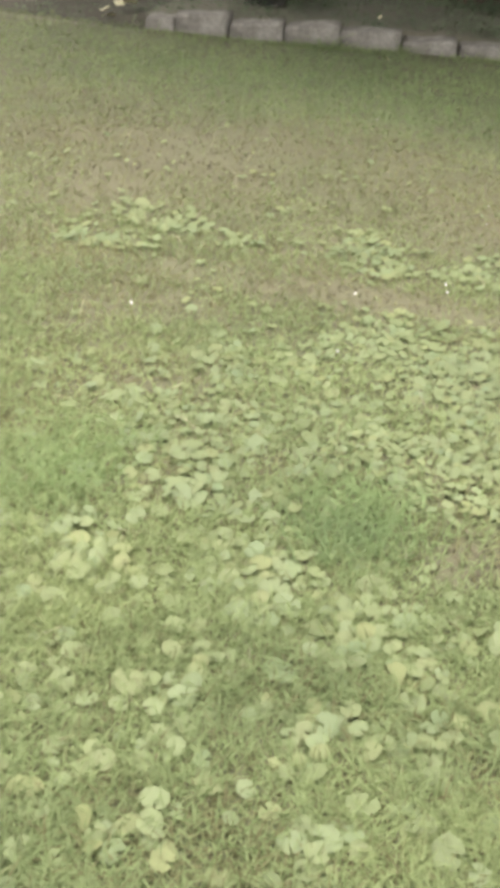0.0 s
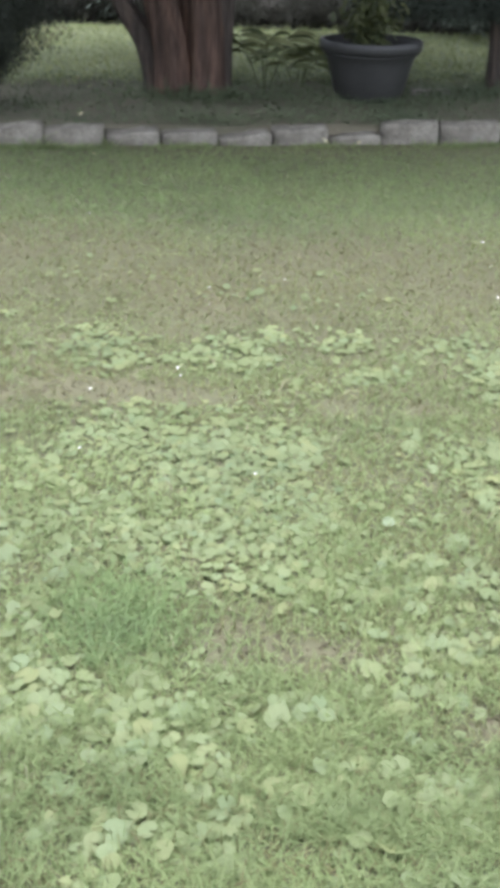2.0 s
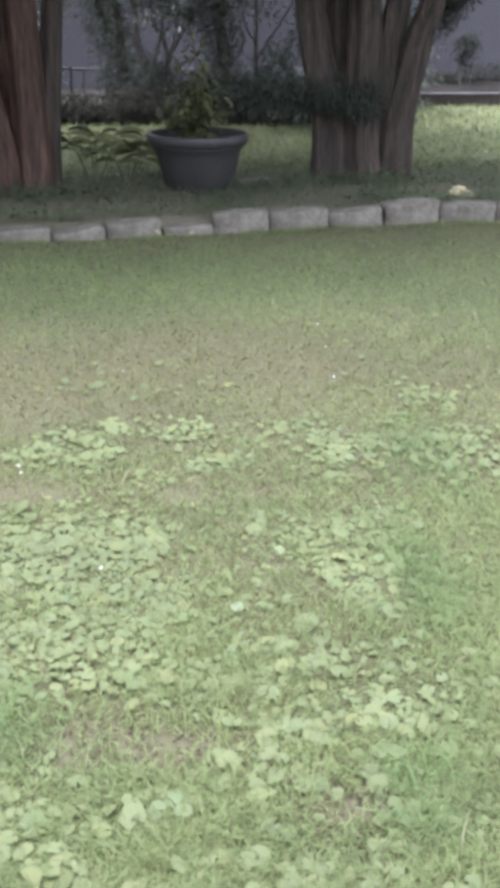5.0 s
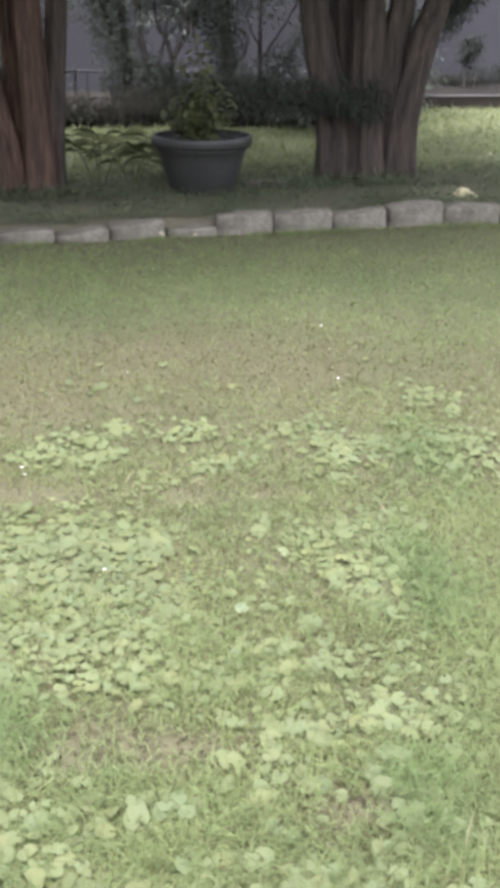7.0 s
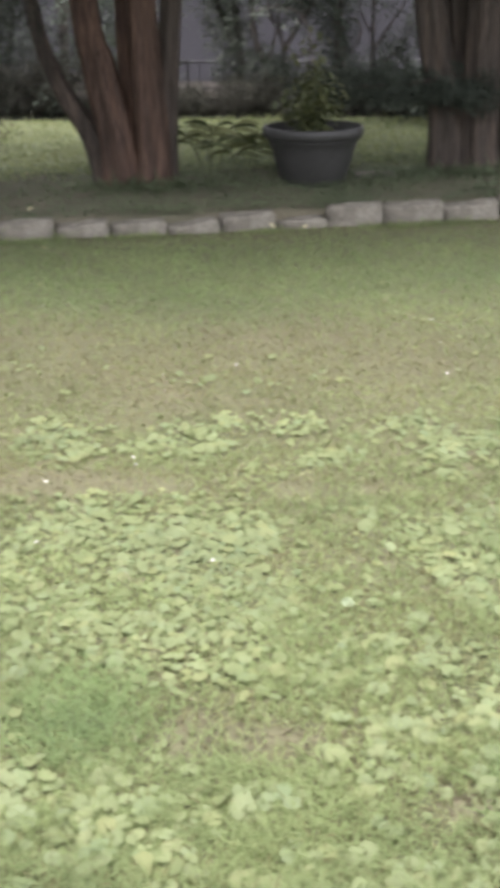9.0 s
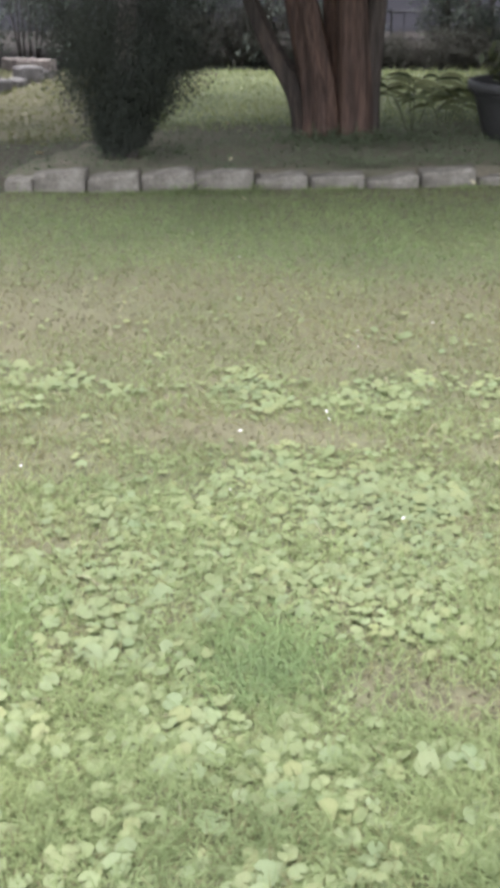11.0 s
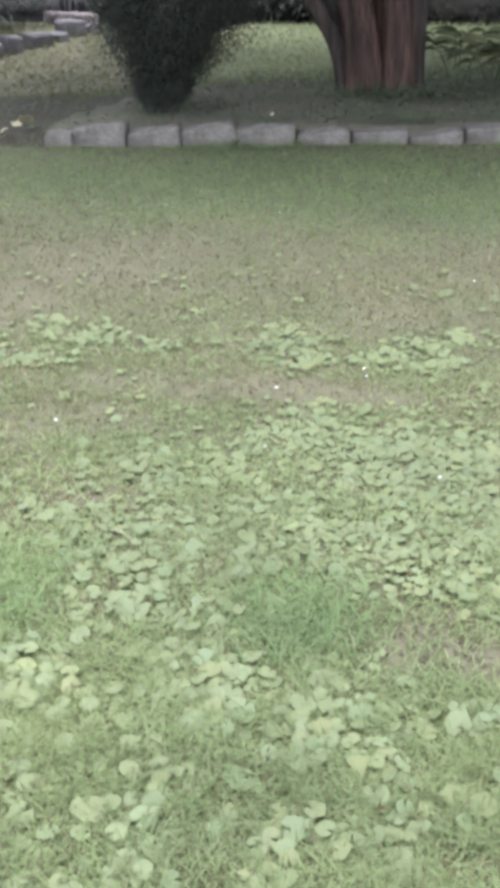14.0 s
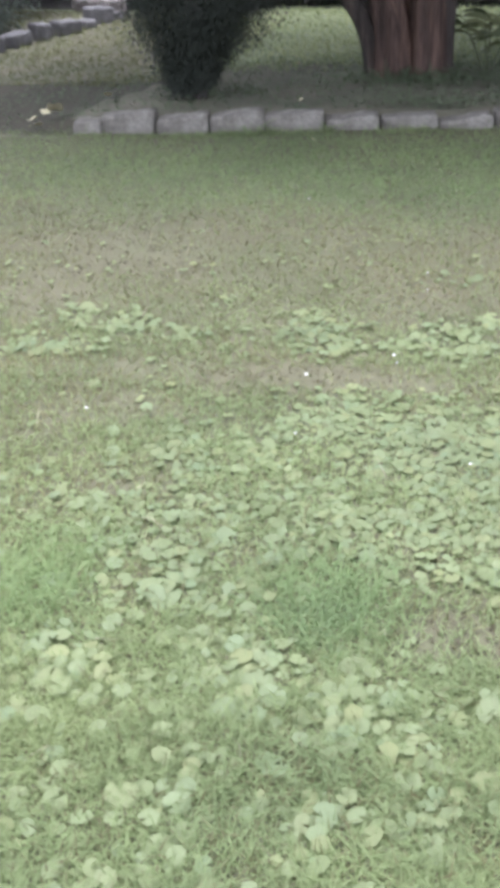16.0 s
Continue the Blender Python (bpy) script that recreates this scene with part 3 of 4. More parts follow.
# and loose patches over the rest of the lawn
ox, oy = rng.uniform(-4.5, 4.0, 60000), rng.uniform(-2.5, 5.5, 60000)
out = ((ox < -0.3 - 0.56 * np.maximum(oy, 0)) | (ox > 0.3 + 0.34 * np.maximum(oy, 0)) | (oy < 1.0)) & (rng.random(60000) < np.clip(grain(ox, oy, 1.6, 2.3) * 0.7 + 0.5 * grain(ox, oy, 5.0, 1.7) - 0.12, 0, 0.4))
lx, ly, dens = np.concatenate([lx, ox[out]]), np.concatenate([ly, oy[out]]), np.concatenate([dens, 0.6 + 0 * ox[out]])
ln = len(lx)
size = np.clip(rng.lognormal(0.0, 0.30, ln) * np.interp(ly, [1.3, 2.0, 2.35, 3.5, 4.2, 4.6], [0.033, 0.030, 0.023, 0.024, 0.022, 0.014]), 0.010, 0.060)
# leaves seldom lie on one another
cells, free = collections.defaultdict(list), []
under = rng.random(ln) < 0.85
below = np.zeros(ln, bool)
for i in range(ln):
    ci, cj = int(lx[i] // 0.05), int(ly[i] // 0.05)
    gap = 0.34 * size[i]
    if all((lx[i] - lx[j]) ** 2 + (ly[i] - ly[j]) ** 2 > (gap + 0.34 * size[j]) ** 2 for a in (-1, 0, 1) for b in (-1, 0, 1) for j in cells[ci + a, cj + b]):
        cells[ci, cj].append(i)
        free.append(i)
    elif under[i]:
        below[i] = True
        size[i] *= 0.72
        free.append(i)
lx, ly, dens, size, below = lx[free], ly[free], dens[free], size[free], below[free]
ln = len(lx)
high = lift(lx, ly) + np.where(below, 0.3, 1.0) * (rng.uniform(0.004, 0.010, ln) + 0.002 * dens + 0.003 * (size > 0.03) + np.interp(ly, [1.6, 2.3, 2.6, 3.1, 3.5], [0.003, 0.003, 0.0, 0.0, 0.003]))
lean_to = rng.normal(-1.57, 0.9, ln)
lean_by = np.abs(rng.normal(0.28, 0.18, ln))
spin = rng.uniform(0, 6.283, ln)
place = np.stack([lx, ly, high], -1)
turn = turns_of(spin, lean_by, lean_to)
in_front = (ly > 1.35) & (np.abs(lx + 0.15) < 0.25 + 0.35 * ly)
near = np.argsort(np.where(in_front, ly + 0.25 * np.abs(lx), 99))[:300]
far_ones = np.setdiff1d(np.arange(ln), near)
which = rng.integers(0, 4, ln)
allv, allf, count = [], [], 0
for w, (sv, sf) in enumerate(LEAVES):
    sel = far_ones[which[far_ones] == w]
    v = np.einsum("nij,nkj->nki", turn[sel], sv[None] * size[sel][:, None, None]) + place[sel][:, None, :]
    f = sf[None] + (np.arange(len(sel)) * len(sv))[:, None, None] + count
    count += v.shape[0] * v.shape[1]
    allv.append(v.reshape(-1, 3))
    allf.append(f.reshape(-1, 3))
leaf_carpet = part("ground_leaves", mesh_of("ground_leaves", np.concatenate(allv), np.concatenate(allf)), M_LEAF)
tagged(leaf_carpet, "carpet of round pale green leaves growing through lawn", "ground plants", kind="stuff")
# stalks
SV = np.array([[-0.5, 0, 0], [0.5, 0, 0], [0.0, 0.6, 0], [-0.4, 0, 1.0], [0.4, 0, 1.0], [0.0, 0.5, 1.0]])
SF = np.array([[0, 1, 4], [0, 4, 3], [1, 2, 5], [1, 5, 4], [2, 0, 3], [2, 3, 5]])
tall = np.flatnonzero(~below)
foot = np.stack([lx, ly, lift(lx, ly) - 0.004], -1)[tall]
stalk_h = high[tall] - foot[:, 2] - 0.001
part("stalks", scatter("stalks", SV, SF, foot, turns_of(spin[tall], lean_by[tall] * 0.0, lean_to[tall]), np.stack([np.full(len(tall), 0.0018), np.full(len(tall), 0.0018), stalk_h], -1)), M_STEM, leaf_carpet, "thin green stalks")["kind"] = "stuff"
leaf_meshes = []
for sv, sf in LEAVES:
    me = mesh_of("leaf", sv, sf)
    me.materials.append(M_LEAF_SINGLE)
    leaf_meshes.append(me)
for i in near:
    ob = part("leaf", leaf_meshes[which[i]], None, leaf_carpet)
    ob.matrix_basis = Matrix.LocRotScale(place[i], Matrix(turn[i].tolist()).to_quaternion(), (size[i],) * 3)

# ---- stone edging ----


def stone(name, sx, sy, sz, seed, parent, at, yaw):
    """A rough split block with rounded arrises."""
    bm = bmesh.new()
    bmesh.ops.create_cube(bm, size=1.0)
    bmesh.ops.subdivide_edges(bm, edges=bm.edges[:], cuts=7, use_grid_fill=True)
    skew = 0.07 * math.sin(seed * 1.7)
    for v in bm.verts:
        p = v.co * 2
        m = max(abs(p.x), abs(p.y), abs(p.z))
        q = (abs(p.x) ** 20 + abs(p.y) ** 20 + abs(p.z) ** 20) ** (1 / 20)
        p = p * (m / q)
        p = Vector((p.x * sx / 2, p.y * sy / 2, p.z * sz / 2))
        big = noise.noise_vector((p.x * 7 + seed, p.y * 7, p.z * 7 + seed))
        small = noise.noise_vector((p.x * 22 + seed, p.y * 22, p.z * 22))
        tiny = noise.noise_vector((p.x * 60 + seed, p.y * 60, p.z * 60))
        v.co = p + big * 0.009 + small * 0.006 + tiny * 0.003 + Vector((0, 0, skew * p.x))
    ob = part(name, bm, M_GRANITE, parent)
    smooth(ob)
    ob.matrix_basis = pose(*at, random.uniform(-2, 2), random.uniform(-2.5, 2.5), yaw)
    return ob


edging = tagged(new("stone_edging"), "low row of rough grey granite blocks edging the bed", "stone edging")
JOINTS = [-2.43, -2.27, -1.97, -1.675, -1.385, -1.06, -0.767, -0.457, -0.165, 0.146, 0.445, 0.77, 1.12, 1.45, 1.79, 2.13, 2.46]
TOPS = [0.065, 0.105, 0.086, 0.100, 0.096, 0.072, 0.068, 0.052, 0.080, 0.036, 0.108, 0.105, 0.098, 0.135, 0.118, 0.115]
for i, top in enumerate(TOPS):
    a, b = JOINTS[i], JOINTS[i + 1]
    c = (a + b) / 2
    yaw = math.degrees(math.atan2(float(edge_y(b) - edge_y(a)), b - a))
    stone("stone", b - a - 0.005, 0.15, top + 0.08, 3.7 * i + 1, edging, (c, float(edge_y(c)) + 0.075, (top - 0.08) / 2), yaw)

far_edging = tagged(new("stone_edging"), "second row of pale rough stones along a planting bed", "stone edging")
for i in range(7):
    t = i / 6
    fx, fy = -3.98 + 0.46 * t ** 0.7 + 0.03 * math.sin(5 * i), 9.2 + 1.75 * t
    pale_one = stone("stone", 0.18 + 0.05 * math.sin(2.7 * i), 0.16, 0.17 + 0.05 * math.sin(4.1 * i), 40 + 5.1 * i, far_edging, (fx, fy, 0.085 + 0.025 * math.sin(3 * i)), 60 + 14 * math.sin(2 * i))
    pale_one.data.materials[0] = M_PALESTONE
for i, (fx, fy, fs) in enumerate([(-3.84, 11.4, 0.17), (-3.60, 11.15, 0.19), (-4.02, 11.6, 0.2)]):
    tan = stone("stone", fs, 0.16, 0.15, 90 + 4.3 * i, far_edging, (fx, fy, 0.12 + 0.02 * math.sin(2 * i)), 20 + 30 * math.sin(i))
    tan.data.materials[0] = M_TAN

# ---- foliage ----
SPRAY = np.array([[0, 0, 0], [0.5, 0.16, 0.02], [1.0, 0.0, -0.10], [0.5, -0.16, 0.02]])
SPRAY_F = np.array([[0, 1, 2], [0, 2, 3]])
OVAL = np.array([[0, 0, 0], [0.35, 0.26, 0.03], [0.75, 0.2, -0.02], [1.0, 0.0, -0.1], [0.75, -0.2, -0.02], [0.35, -0.26, 0.03]])
OVAL_F = np.array([[0, 1, 5], [1, 2, 5], [2, 4, 5], [2, 3, 4]])


def foliage(name, centres, radii, per, shape, faces, size, material, parent, droop=0.3, flat=0.8, tight=False):
    """Leaves gathered round clump centres."""
    n = len(centres) * per
    c = np.repeat(centres, per, 0)
    r = np.repeat(radii, per)
    d = rng.normal(0, 0.5, (n, 3))
    if tight:
        d *= (rng.random(n) ** 0.52 / np.linalg.norm(d, axis=1))[:, None]
    d *= r[:, None]
    d[:, 2] *= flat
    yaw = np.arctan2(d[:, 1], d[:, 0]) + rng.normal(0, 0.7, n)
    t = turns_of(yaw, np.clip(rng.normal(droop, 0.5, n), -1.2, 1.6), yaw)
    return part(name, scatter(name, shape, faces, c + d, t, size * rng.uniform(0.6, 1.4, n)), material, parent)


def tree(at, stems, bark, crown_low, crown_top, spread_r, clumps, label, seed, hanging=()):
    """Several fused, fluted stems under a high dark crown."""
    ob = tagged(new("conifer_tree"), label, "tree")
    ob.location = at
    for i, (pts, r0, r1, *other) in enumerate(stems):
        bm = bmesh.new()
        p = bend(pts, 8)
        n = len(p)
        radii = [r0 * (1 + 0.30 * math.exp(-9.0 * k / n)) + (r1 - r0) * k / n for k in range(n)]
        tube(bm, p, radii, 28, 5 + i % 3, 0.15, seed + 2.1 * i)
        smooth(part("trunk_stem", bm, other[0] if other else bark, ob, "fluted fibrous trunk stem"))
    r = np.random.default_rng(int(seed * 10))
    h = r.random(clumps) ** 0.8
    ang = r.uniform(0, 6.283, clumps)
    rad = spread_r * (1.05 - 0.75 * h) * np.sqrt(r.uniform(0.1, 1.0, clumps))
    cen = np.stack([rad * np.cos(ang), rad * np.sin(ang), crown_low + (crown_top - crown_low) * h + 0.25 * np.sin(3 * ang)], -1)
    foliage("crown", cen, np.full(clumps, 0.6), 70, SPRAY, SPRAY_F, 0.24, M_CONIFER, ob, 0.5)["kind"] = "stuff"
    if len(hanging):
        foliage("hanging_spray", np.array(hanging, float), np.full(len(hanging), 0.15), 800, SPRAY, SPRAY_F, 0.03, M_BUSH, ob, 1.0, 1.1, True)["kind"] = "stuff"
    for k in range(0, clumps, max(1, clumps // 22)):
        lim = bmesh.new()
        a = Vector((0, 0, max(1.6, cen[k][2] - 0.8)))
        tube(lim, [a, a.lerp(Vector(cen[k]), 0.5) + Vector((0, 0, 0.1)), Vector(cen[k])], [0.06, 0.04, 0.015], 6)
        part("limb", lim, bark, ob)
    return ob


tree((-0.765, 8.06, 0.065), [
    ([(0.16, 0.0, -0.1), (0.16, 0.0, 0.35), (0.14, 0.0, 0.8), (0.11, 0.02, 1.5), (0.05, 0.1, 4.5)], 0.105, 0.07),
    ([(0.23, 0.08, -0.1), (0.25, 0.08, 0.4), (0.30, 0.08, 1.1), (0.38, 0.12, 2.0), (0.6, 0.3, 4.0)], 0.075, 0.05, M_BARK_GREY),
    ([(-0.05, 0.02, -0.1), (-0.07, 0.02, 0.3), (-0.16, 0.03, 0.75), (-0.25, 0.05, 1.25), (-0.55, 0.1, 4.2)], 0.125, 0.06),
    ([(-0.13, 0.05, -0.1), (-0.17, 0.05, 0.15), (-0.24, 0.06, 0.34), (-0.36, 0.08, 0.52), (-0.46, 0.1, 0.72), (-0.55, 0.12, 1.0), (-0.8, 0.3, 2.2), (-1.0, 0.4, 3.4)], 0.075, 0.035, M_BARK_GREY),
    ([(0.04, 0.14, -0.1), (0.05, 0.16, 0.5), (0.02, 0.22, 1.2), (0.0, 0.4, 3.8)], 0.10, 0.06)],
     M_BARK_RED, 2.05, 6.2, 2.9, 250, "old evergreen tree with reddish fibrous forked trunk", 1.3)
tree((1.55, 8.62, 0.07), [
    ([(-0.19, -0.05, -0.1), (-0.215, -0.05, 0.4), (-0.33, -0.04, 0.9), (-0.42, 0.0, 1.6), (-0.7, 0.1, 4.5)], 0.125, 0.07),
    ([(0.01, -0.1, -0.1), (0.0, -0.1, 0.4), (0.0, -0.09, 0.9), (0.0, -0.05, 1.6), (0.0, 0.0, 4.8)], 0.12, 0.08),
    ([(0.225, -0.06, -0.1), (0.25, -0.06, 0.4), (0.37, -0.05, 0.9), (0.53, 0.0, 1.5), (0.95, 0.1, 4.3)], 0.115, 0.06),
    ([(0.13, -0.02, -0.1), (0.14, -0.02, 0.4), (0.19, 0.0, 0.9), (0.27, 0.05, 1.6), (0.4, 0.3, 4.4)], 0.105, 0.06),
    ([(-0.09, 0.05, -0.1), (-0.11, 0.06, 0.5), (-0.15, 0.1, 1.2), (-0.2, 0.3, 4.2)], 0.12, 0.06)],
     M_BARK_GREY, 2.05, 6.6, 3.6, 280, "old evergreen tree with thick fluted grey-brown trunk", 2.6,
     [(0.50, 0.06, 1.04), (0.57, 0.08, 1.12), (0.63, 0.08, 1.18), (0.55, 0.05, 1.24), (0.70, 0.1, 1.25), (0.64, 0.1, 1.33), (0.76, 0.1, 1.35), (0.52, 0.0, 1.36), (0.70, 0.1, 1.43)]
     + [(-0.02, -0.30, 0.55)])


def bough(at, limb, sprays, label):
    """A drooping evergreen branch: one bent limb under a ragged fringe of sprays."""
    ob = tagged(new("evergreen_bough"), label, "branch")
    ob.location = at
    bm = bmesh.new()
    p = bend(limb, 6)
    tube(bm, p, [0.026 - 0.018 * k / (len(p) - 1) for k in range(len(p))], 8, 3, 0.1, 1.0)
    smooth(part("limb", bm, M_BARK_GREY, ob))
    cen = np.array([(x, y + rng.normal(0, 0.05), z + rng.normal(0, 0.02)) for x, y, z in sprays])
    foliage("sprays", cen, rng.uniform(0.09, 0.15, len(cen)), 430, SPRAY, SPRAY_F, 0.028, M_BOUGH, ob, 1.1, 0.9, True)["kind"] = "stuff"
    return ob


bough((1.44, 8.42, 0.07), [(0.02, 0.12, 0.62), (-0.2, 0.05, 0.60), (-0.6, 0.05, 0.57), (-1.08, 0.08, 0.56)],
      [(-1.08 + 0.055 * i, 0.05, 0.53 + 0.035 * math.sin(1.9 * i) + 0.015 * math.sin(5.3 * i)) for i in range(21)]
      + [(-1.0 + 0.09 * i, 0.10, 0.60 + 0.03 * math.sin(2.7 * i)) for i in range(11)]
      + [(-0.04 + 0.08 * i, -0.08, 0.55 - 0.03 * i) for i in range(2)],
      "dark drooping evergreen bough growing from the trunk")


def low_conifer(at, height, radius, clumps, label, seed):
    """A bushy evergreen whose sprays narrow to the ground."""
    ob = tagged(new("evergreen_bush"), label, "bush")
    ob.location = at
    bm = bmesh.new()
    tube(bm, [(-0.09, 0, -0.1), (-0.05, 0, 0.5), (-0.03, 0.05, 1.2), (0, 0.1, height)], [0.09, 0.075, 0.06, 0.02], 10, 4, 0.1, seed)
    smooth(part("trunk", bm, M_TWIG, ob))
    r = np.random.default_rng(int(seed * 10))
    h = r.random(clumps) ** 2.0
    ang = r.uniform(0, 6.283, clumps)
    out = radius * np.interp(h, [0.0, 0.015, 0.034, 0.064, 0.094, 0.15, 0.23, 0.44, 0.7, 1.0], [0.08, 0.13, 0.23, 0.33, 0.41, 0.60, 0.85, 1.2, 1.1, 0.4])
    rad = out * np.sqrt(r.uniform(0.05, 1.0, clumps))
    cen = np.stack([rad * np.cos(ang) + -0.03 * np.clip(h * 5, 0, 1) - 0.09 * np.exp(-12 * h), rad * np.sin(ang), 0.18 + (height - 0.2) * h], -1)
    cen[:, 2] -= 0.06
    skirt = np.array([(-0.09 + 0.28 * math.sin(2.4 * i), -0.05 + 0.12 * math.cos(1.7 * i), 0.02 + 0.05 * abs(math.sin(3.1 * i)) + 0.45 * abs(math.sin(2.4 * i)) ** 1.5) for i in range(26)])
    sprig = np.array([(0.14 + 0.07 * i, -0.06 + 0.04 * math.sin(2.2 * i), 0.30 + 0.05 * i + 0.05 * math.sin(3.7 * i)) for i in range(5)])
    cen = np.concatenate([cen, skirt, sprig])
    foliage("foliage", cen, np.interp(cen[:, 2], [0.1, 0.7], [0.10, 0.20]), 270, SPRAY, SPRAY_F, 0.021, M_BUSH, ob, 1.0, 0.9, True)["kind"] = "stuff"
    up = r.random(220)
    ang = r.uniform(0, 6.283, 220)
    rad = 2.6 * (1.0 - 0.8 * up) * np.sqrt(r.random(220))
    high_up = np.stack([rad * np.cos(ang), rad * np.sin(ang), 2.2 + (height - 2.2) * up], -1)
    foliage("crown", high_up, np.full(220, 0.5), 60, SPRAY, SPRAY_F, 0.22, M_BUSH, ob, 0.5)["kind"] = "stuff"
    return ob


low_conifer((-1.85, 7.38, 0.07), 5.5, 0.92, 640, "dark drooping evergreen bush behind the stone edging", 3.1)


def shrub(at, height, radius, clumps, per, leaf, material, label, seed, stems=7, low=0.25, thick=0.028):
    """A twiggy shrub: bare forking stems below, leaf clumps above."""
    ob = tagged(new("shrub"), label, "shrub")
    ob.location = at
    r = random.Random(seed)
    nr = np.random.default_rng(seed)
    for i in range(stems):
        bm = bmesh.new()
        a = 6.283 * i / stems + r.uniform(-0.4, 0.4)
        reach = radius * r.uniform(0.3, 0.95)
        top = Vector((reach * math.cos(a), reach * math.sin(a), height * r.uniform(0.7, 1.0)))
        mid = Vector((0.35 * top.x + r.uniform(-0.1, 0.1), 0.35 * top.y, 0.45 * top.z))
        tube(bm, bend([(0.08 * math.cos(a), 0.08 * math.sin(a), -0.08), mid, top], 4), [thick * (1 - 0.09 * k) for k in range(9)], 6)
        for _ in range(3):
            q = mid.lerp(top, r.uniform(0.0, 0.7))
            e = q + Vector((r.uniform(-0.5, 0.5) * radius, r.uniform(-0.5, 0.5) * radius, r.uniform(0.1, 0.35) * height))
            tube(bm, [q, q.lerp(e, 0.5) + Vector((0, 0, 0.03)), e], [thick * 0.5, thick * 0.4, thick * 0.15], 5)
        smooth(part("stem", bm, M_TWIG, ob))
    h = nr.random(clumps)
    ang = nr.uniform(0, 6.283, clumps)
    rad = radius * np.sqrt(nr.uniform(0.1, 1, clumps)) * (0.55 + 0.45 * np.sin(3.1 * np.clip(h, 0.05, 1)))
    cen = np.stack([rad * np.cos(ang), rad * np.sin(ang), height * (low + (1 - low) * h)], -1)
    foliage("leaves", cen, np.full(clumps, 0.2 * radius + 0.06), per, SPRAY, SPRAY_F, 1.25 * leaf, material, ob, 0.2)["kind"] = "stuff"
    return ob


BACK = [(-5.2, 12.2, 2.6, 1.0, 0.03), (-4.2, 12.6, 2.8, 0.95, 0.03), (-3.3, 12.3, 2.6, 0.9, 0.03), (-2.5, 12.7, 2.9, 0.9, 0.03), (-1.75, 12.3, 2.7, 0.8, 0.04), (-1.15, 12.9, 2.7, 0.55, 0.1),
        (2.05, 12.4, 2.7, 0.55, 0.05), (2.55, 12.9, 2.4, 0.5, 0.05),
        (-4.9, 11.0, 1.9, 0.8, 0.03), (-4.45, 9.9, 1.3, 0.45, 0.03), (-4.7, 9.0, 1.2, 0.5, 0.03)]
for k, (sx, sy, sh, sr, low) in enumerate(BACK):
    shrub((sx, sy, 0.05), sh, sr, 110, 80, 0.052, M_SHRUB, "dark twiggy shrub in front of the grey wall", 11 + k, low=low, thick=0.013 if sy < 12 or sx < -3 else 0.028)


def branchy(at, limbs, clumps, label, seed, leaf=0.036):
    """An open shrub: a few crooked limbs, each with leaf clumps where the foliage is thick."""
    ob = tagged(new("shrub"), label, "shrub")
    ob.location = at
    for pts, r0, r1 in limbs:
        bm = bmesh.new()
        p = bend(pts, 5)
        tube(bm, p, [r0 + (r1 - r0) * k / (len(p) - 1) for k in range(len(p))], 7, 3, 0.1, seed)
        smooth(part("stem", bm, M_TWIG, ob))
    for cx, cy, cz, cr, n in (*clumps, (0.1, 0.1, 2.4, 0.7, 400)):
        foliage("leaves", np.array([[cx, cy, cz]]), np.array([1.15 * cr]), int(2.4 * n), OVAL, OVAL_F, leaf, M_SHRUB, ob, 0.3, 1.25, True)["kind"] = "stuff"
    return ob


branchy((-0.08, 12.35, 0.05), [([(0.0, 0, -0.1), (0.02, 0, 0.5), (-0.03, 0.05, 1.2), (0.0, 0.1, 2.6)], 0.045, 0.02), ([(0.0, 0, 0.5), (-0.15, 0, 0.9), (-0.32, 0.05, 1.4), (-0.4, 0.1, 2.2)], 0.025, 0.012)],
        [(0.0, 0, 0.35, 0.22, 500), (-0.04, 0, 0.62, 0.26, 650), (-0.10, 0, 0.88, 0.24, 600), (-0.22, 0.05, 1.15, 0.24, 600), (-0.30, 0.1, 1.5, 0.35, 600), (0.0, 0.1, 1.6, 0.4, 700), (-0.1, 0.1, 2.2, 0.5, 800)],
        "grey-green upright shrub in front of the lavender wall", 1.0)
branchy((0.14, 12.2, 0.05), [([(0.0, 0, -0.1), (0.03, 0, 0.4), (-0.07, 0, 0.75), (-0.09, 0.05, 1.2), (-0.05, 0.1, 2.4)], 0.035, 0.018), ([(0.02, 0, 0.35), (0.1, 0, 0.6), (0.16, 0.02, 0.9), (0.12, 0.05, 1.5)], 0.02, 0.008)],
        [(0.02, 0, 0.28, 0.2, 450), (0.06, 0, 0.46, 0.16, 320), (-0.04, 0, 1.15, 0.22, 380), (0.05, 0, 1.7, 0.4, 600)], "dark crooked shrub with thin bare stems", 2.0)
branchy((0.37, 12.25, 0.05), [([(0.0, 0, -0.1), (0.0, 0, 0.3), (-0.01, 0, 0.56), (0.12, 0, 0.82), (0.28, 0.02, 1.08), (0.4, 0.1, 1.7)], 0.032, 0.014), ([(-0.01, 0, 0.55), (-0.06, 0, 0.75), (-0.16, 0, 0.95), (-0.2, 0.05, 1.5)], 0.022, 0.01), ([(0.03, 0, 0.5), (0.2, 0, 0.57), (0.33, 0, 0.72)], 0.014, 0.007)],
        [(-0.02, 0, 0.22, 0.2, 420), (0.0, 0, 0.42, 0.14, 260), (0.18, 0.05, 1.0, 0.22, 420), (0.0, 0.05, 1.12, 0.24, 450), (0.2, 0.1, 1.6, 0.5, 900)], "dark forked shrub with an open Y-shaped stem", 3.0)
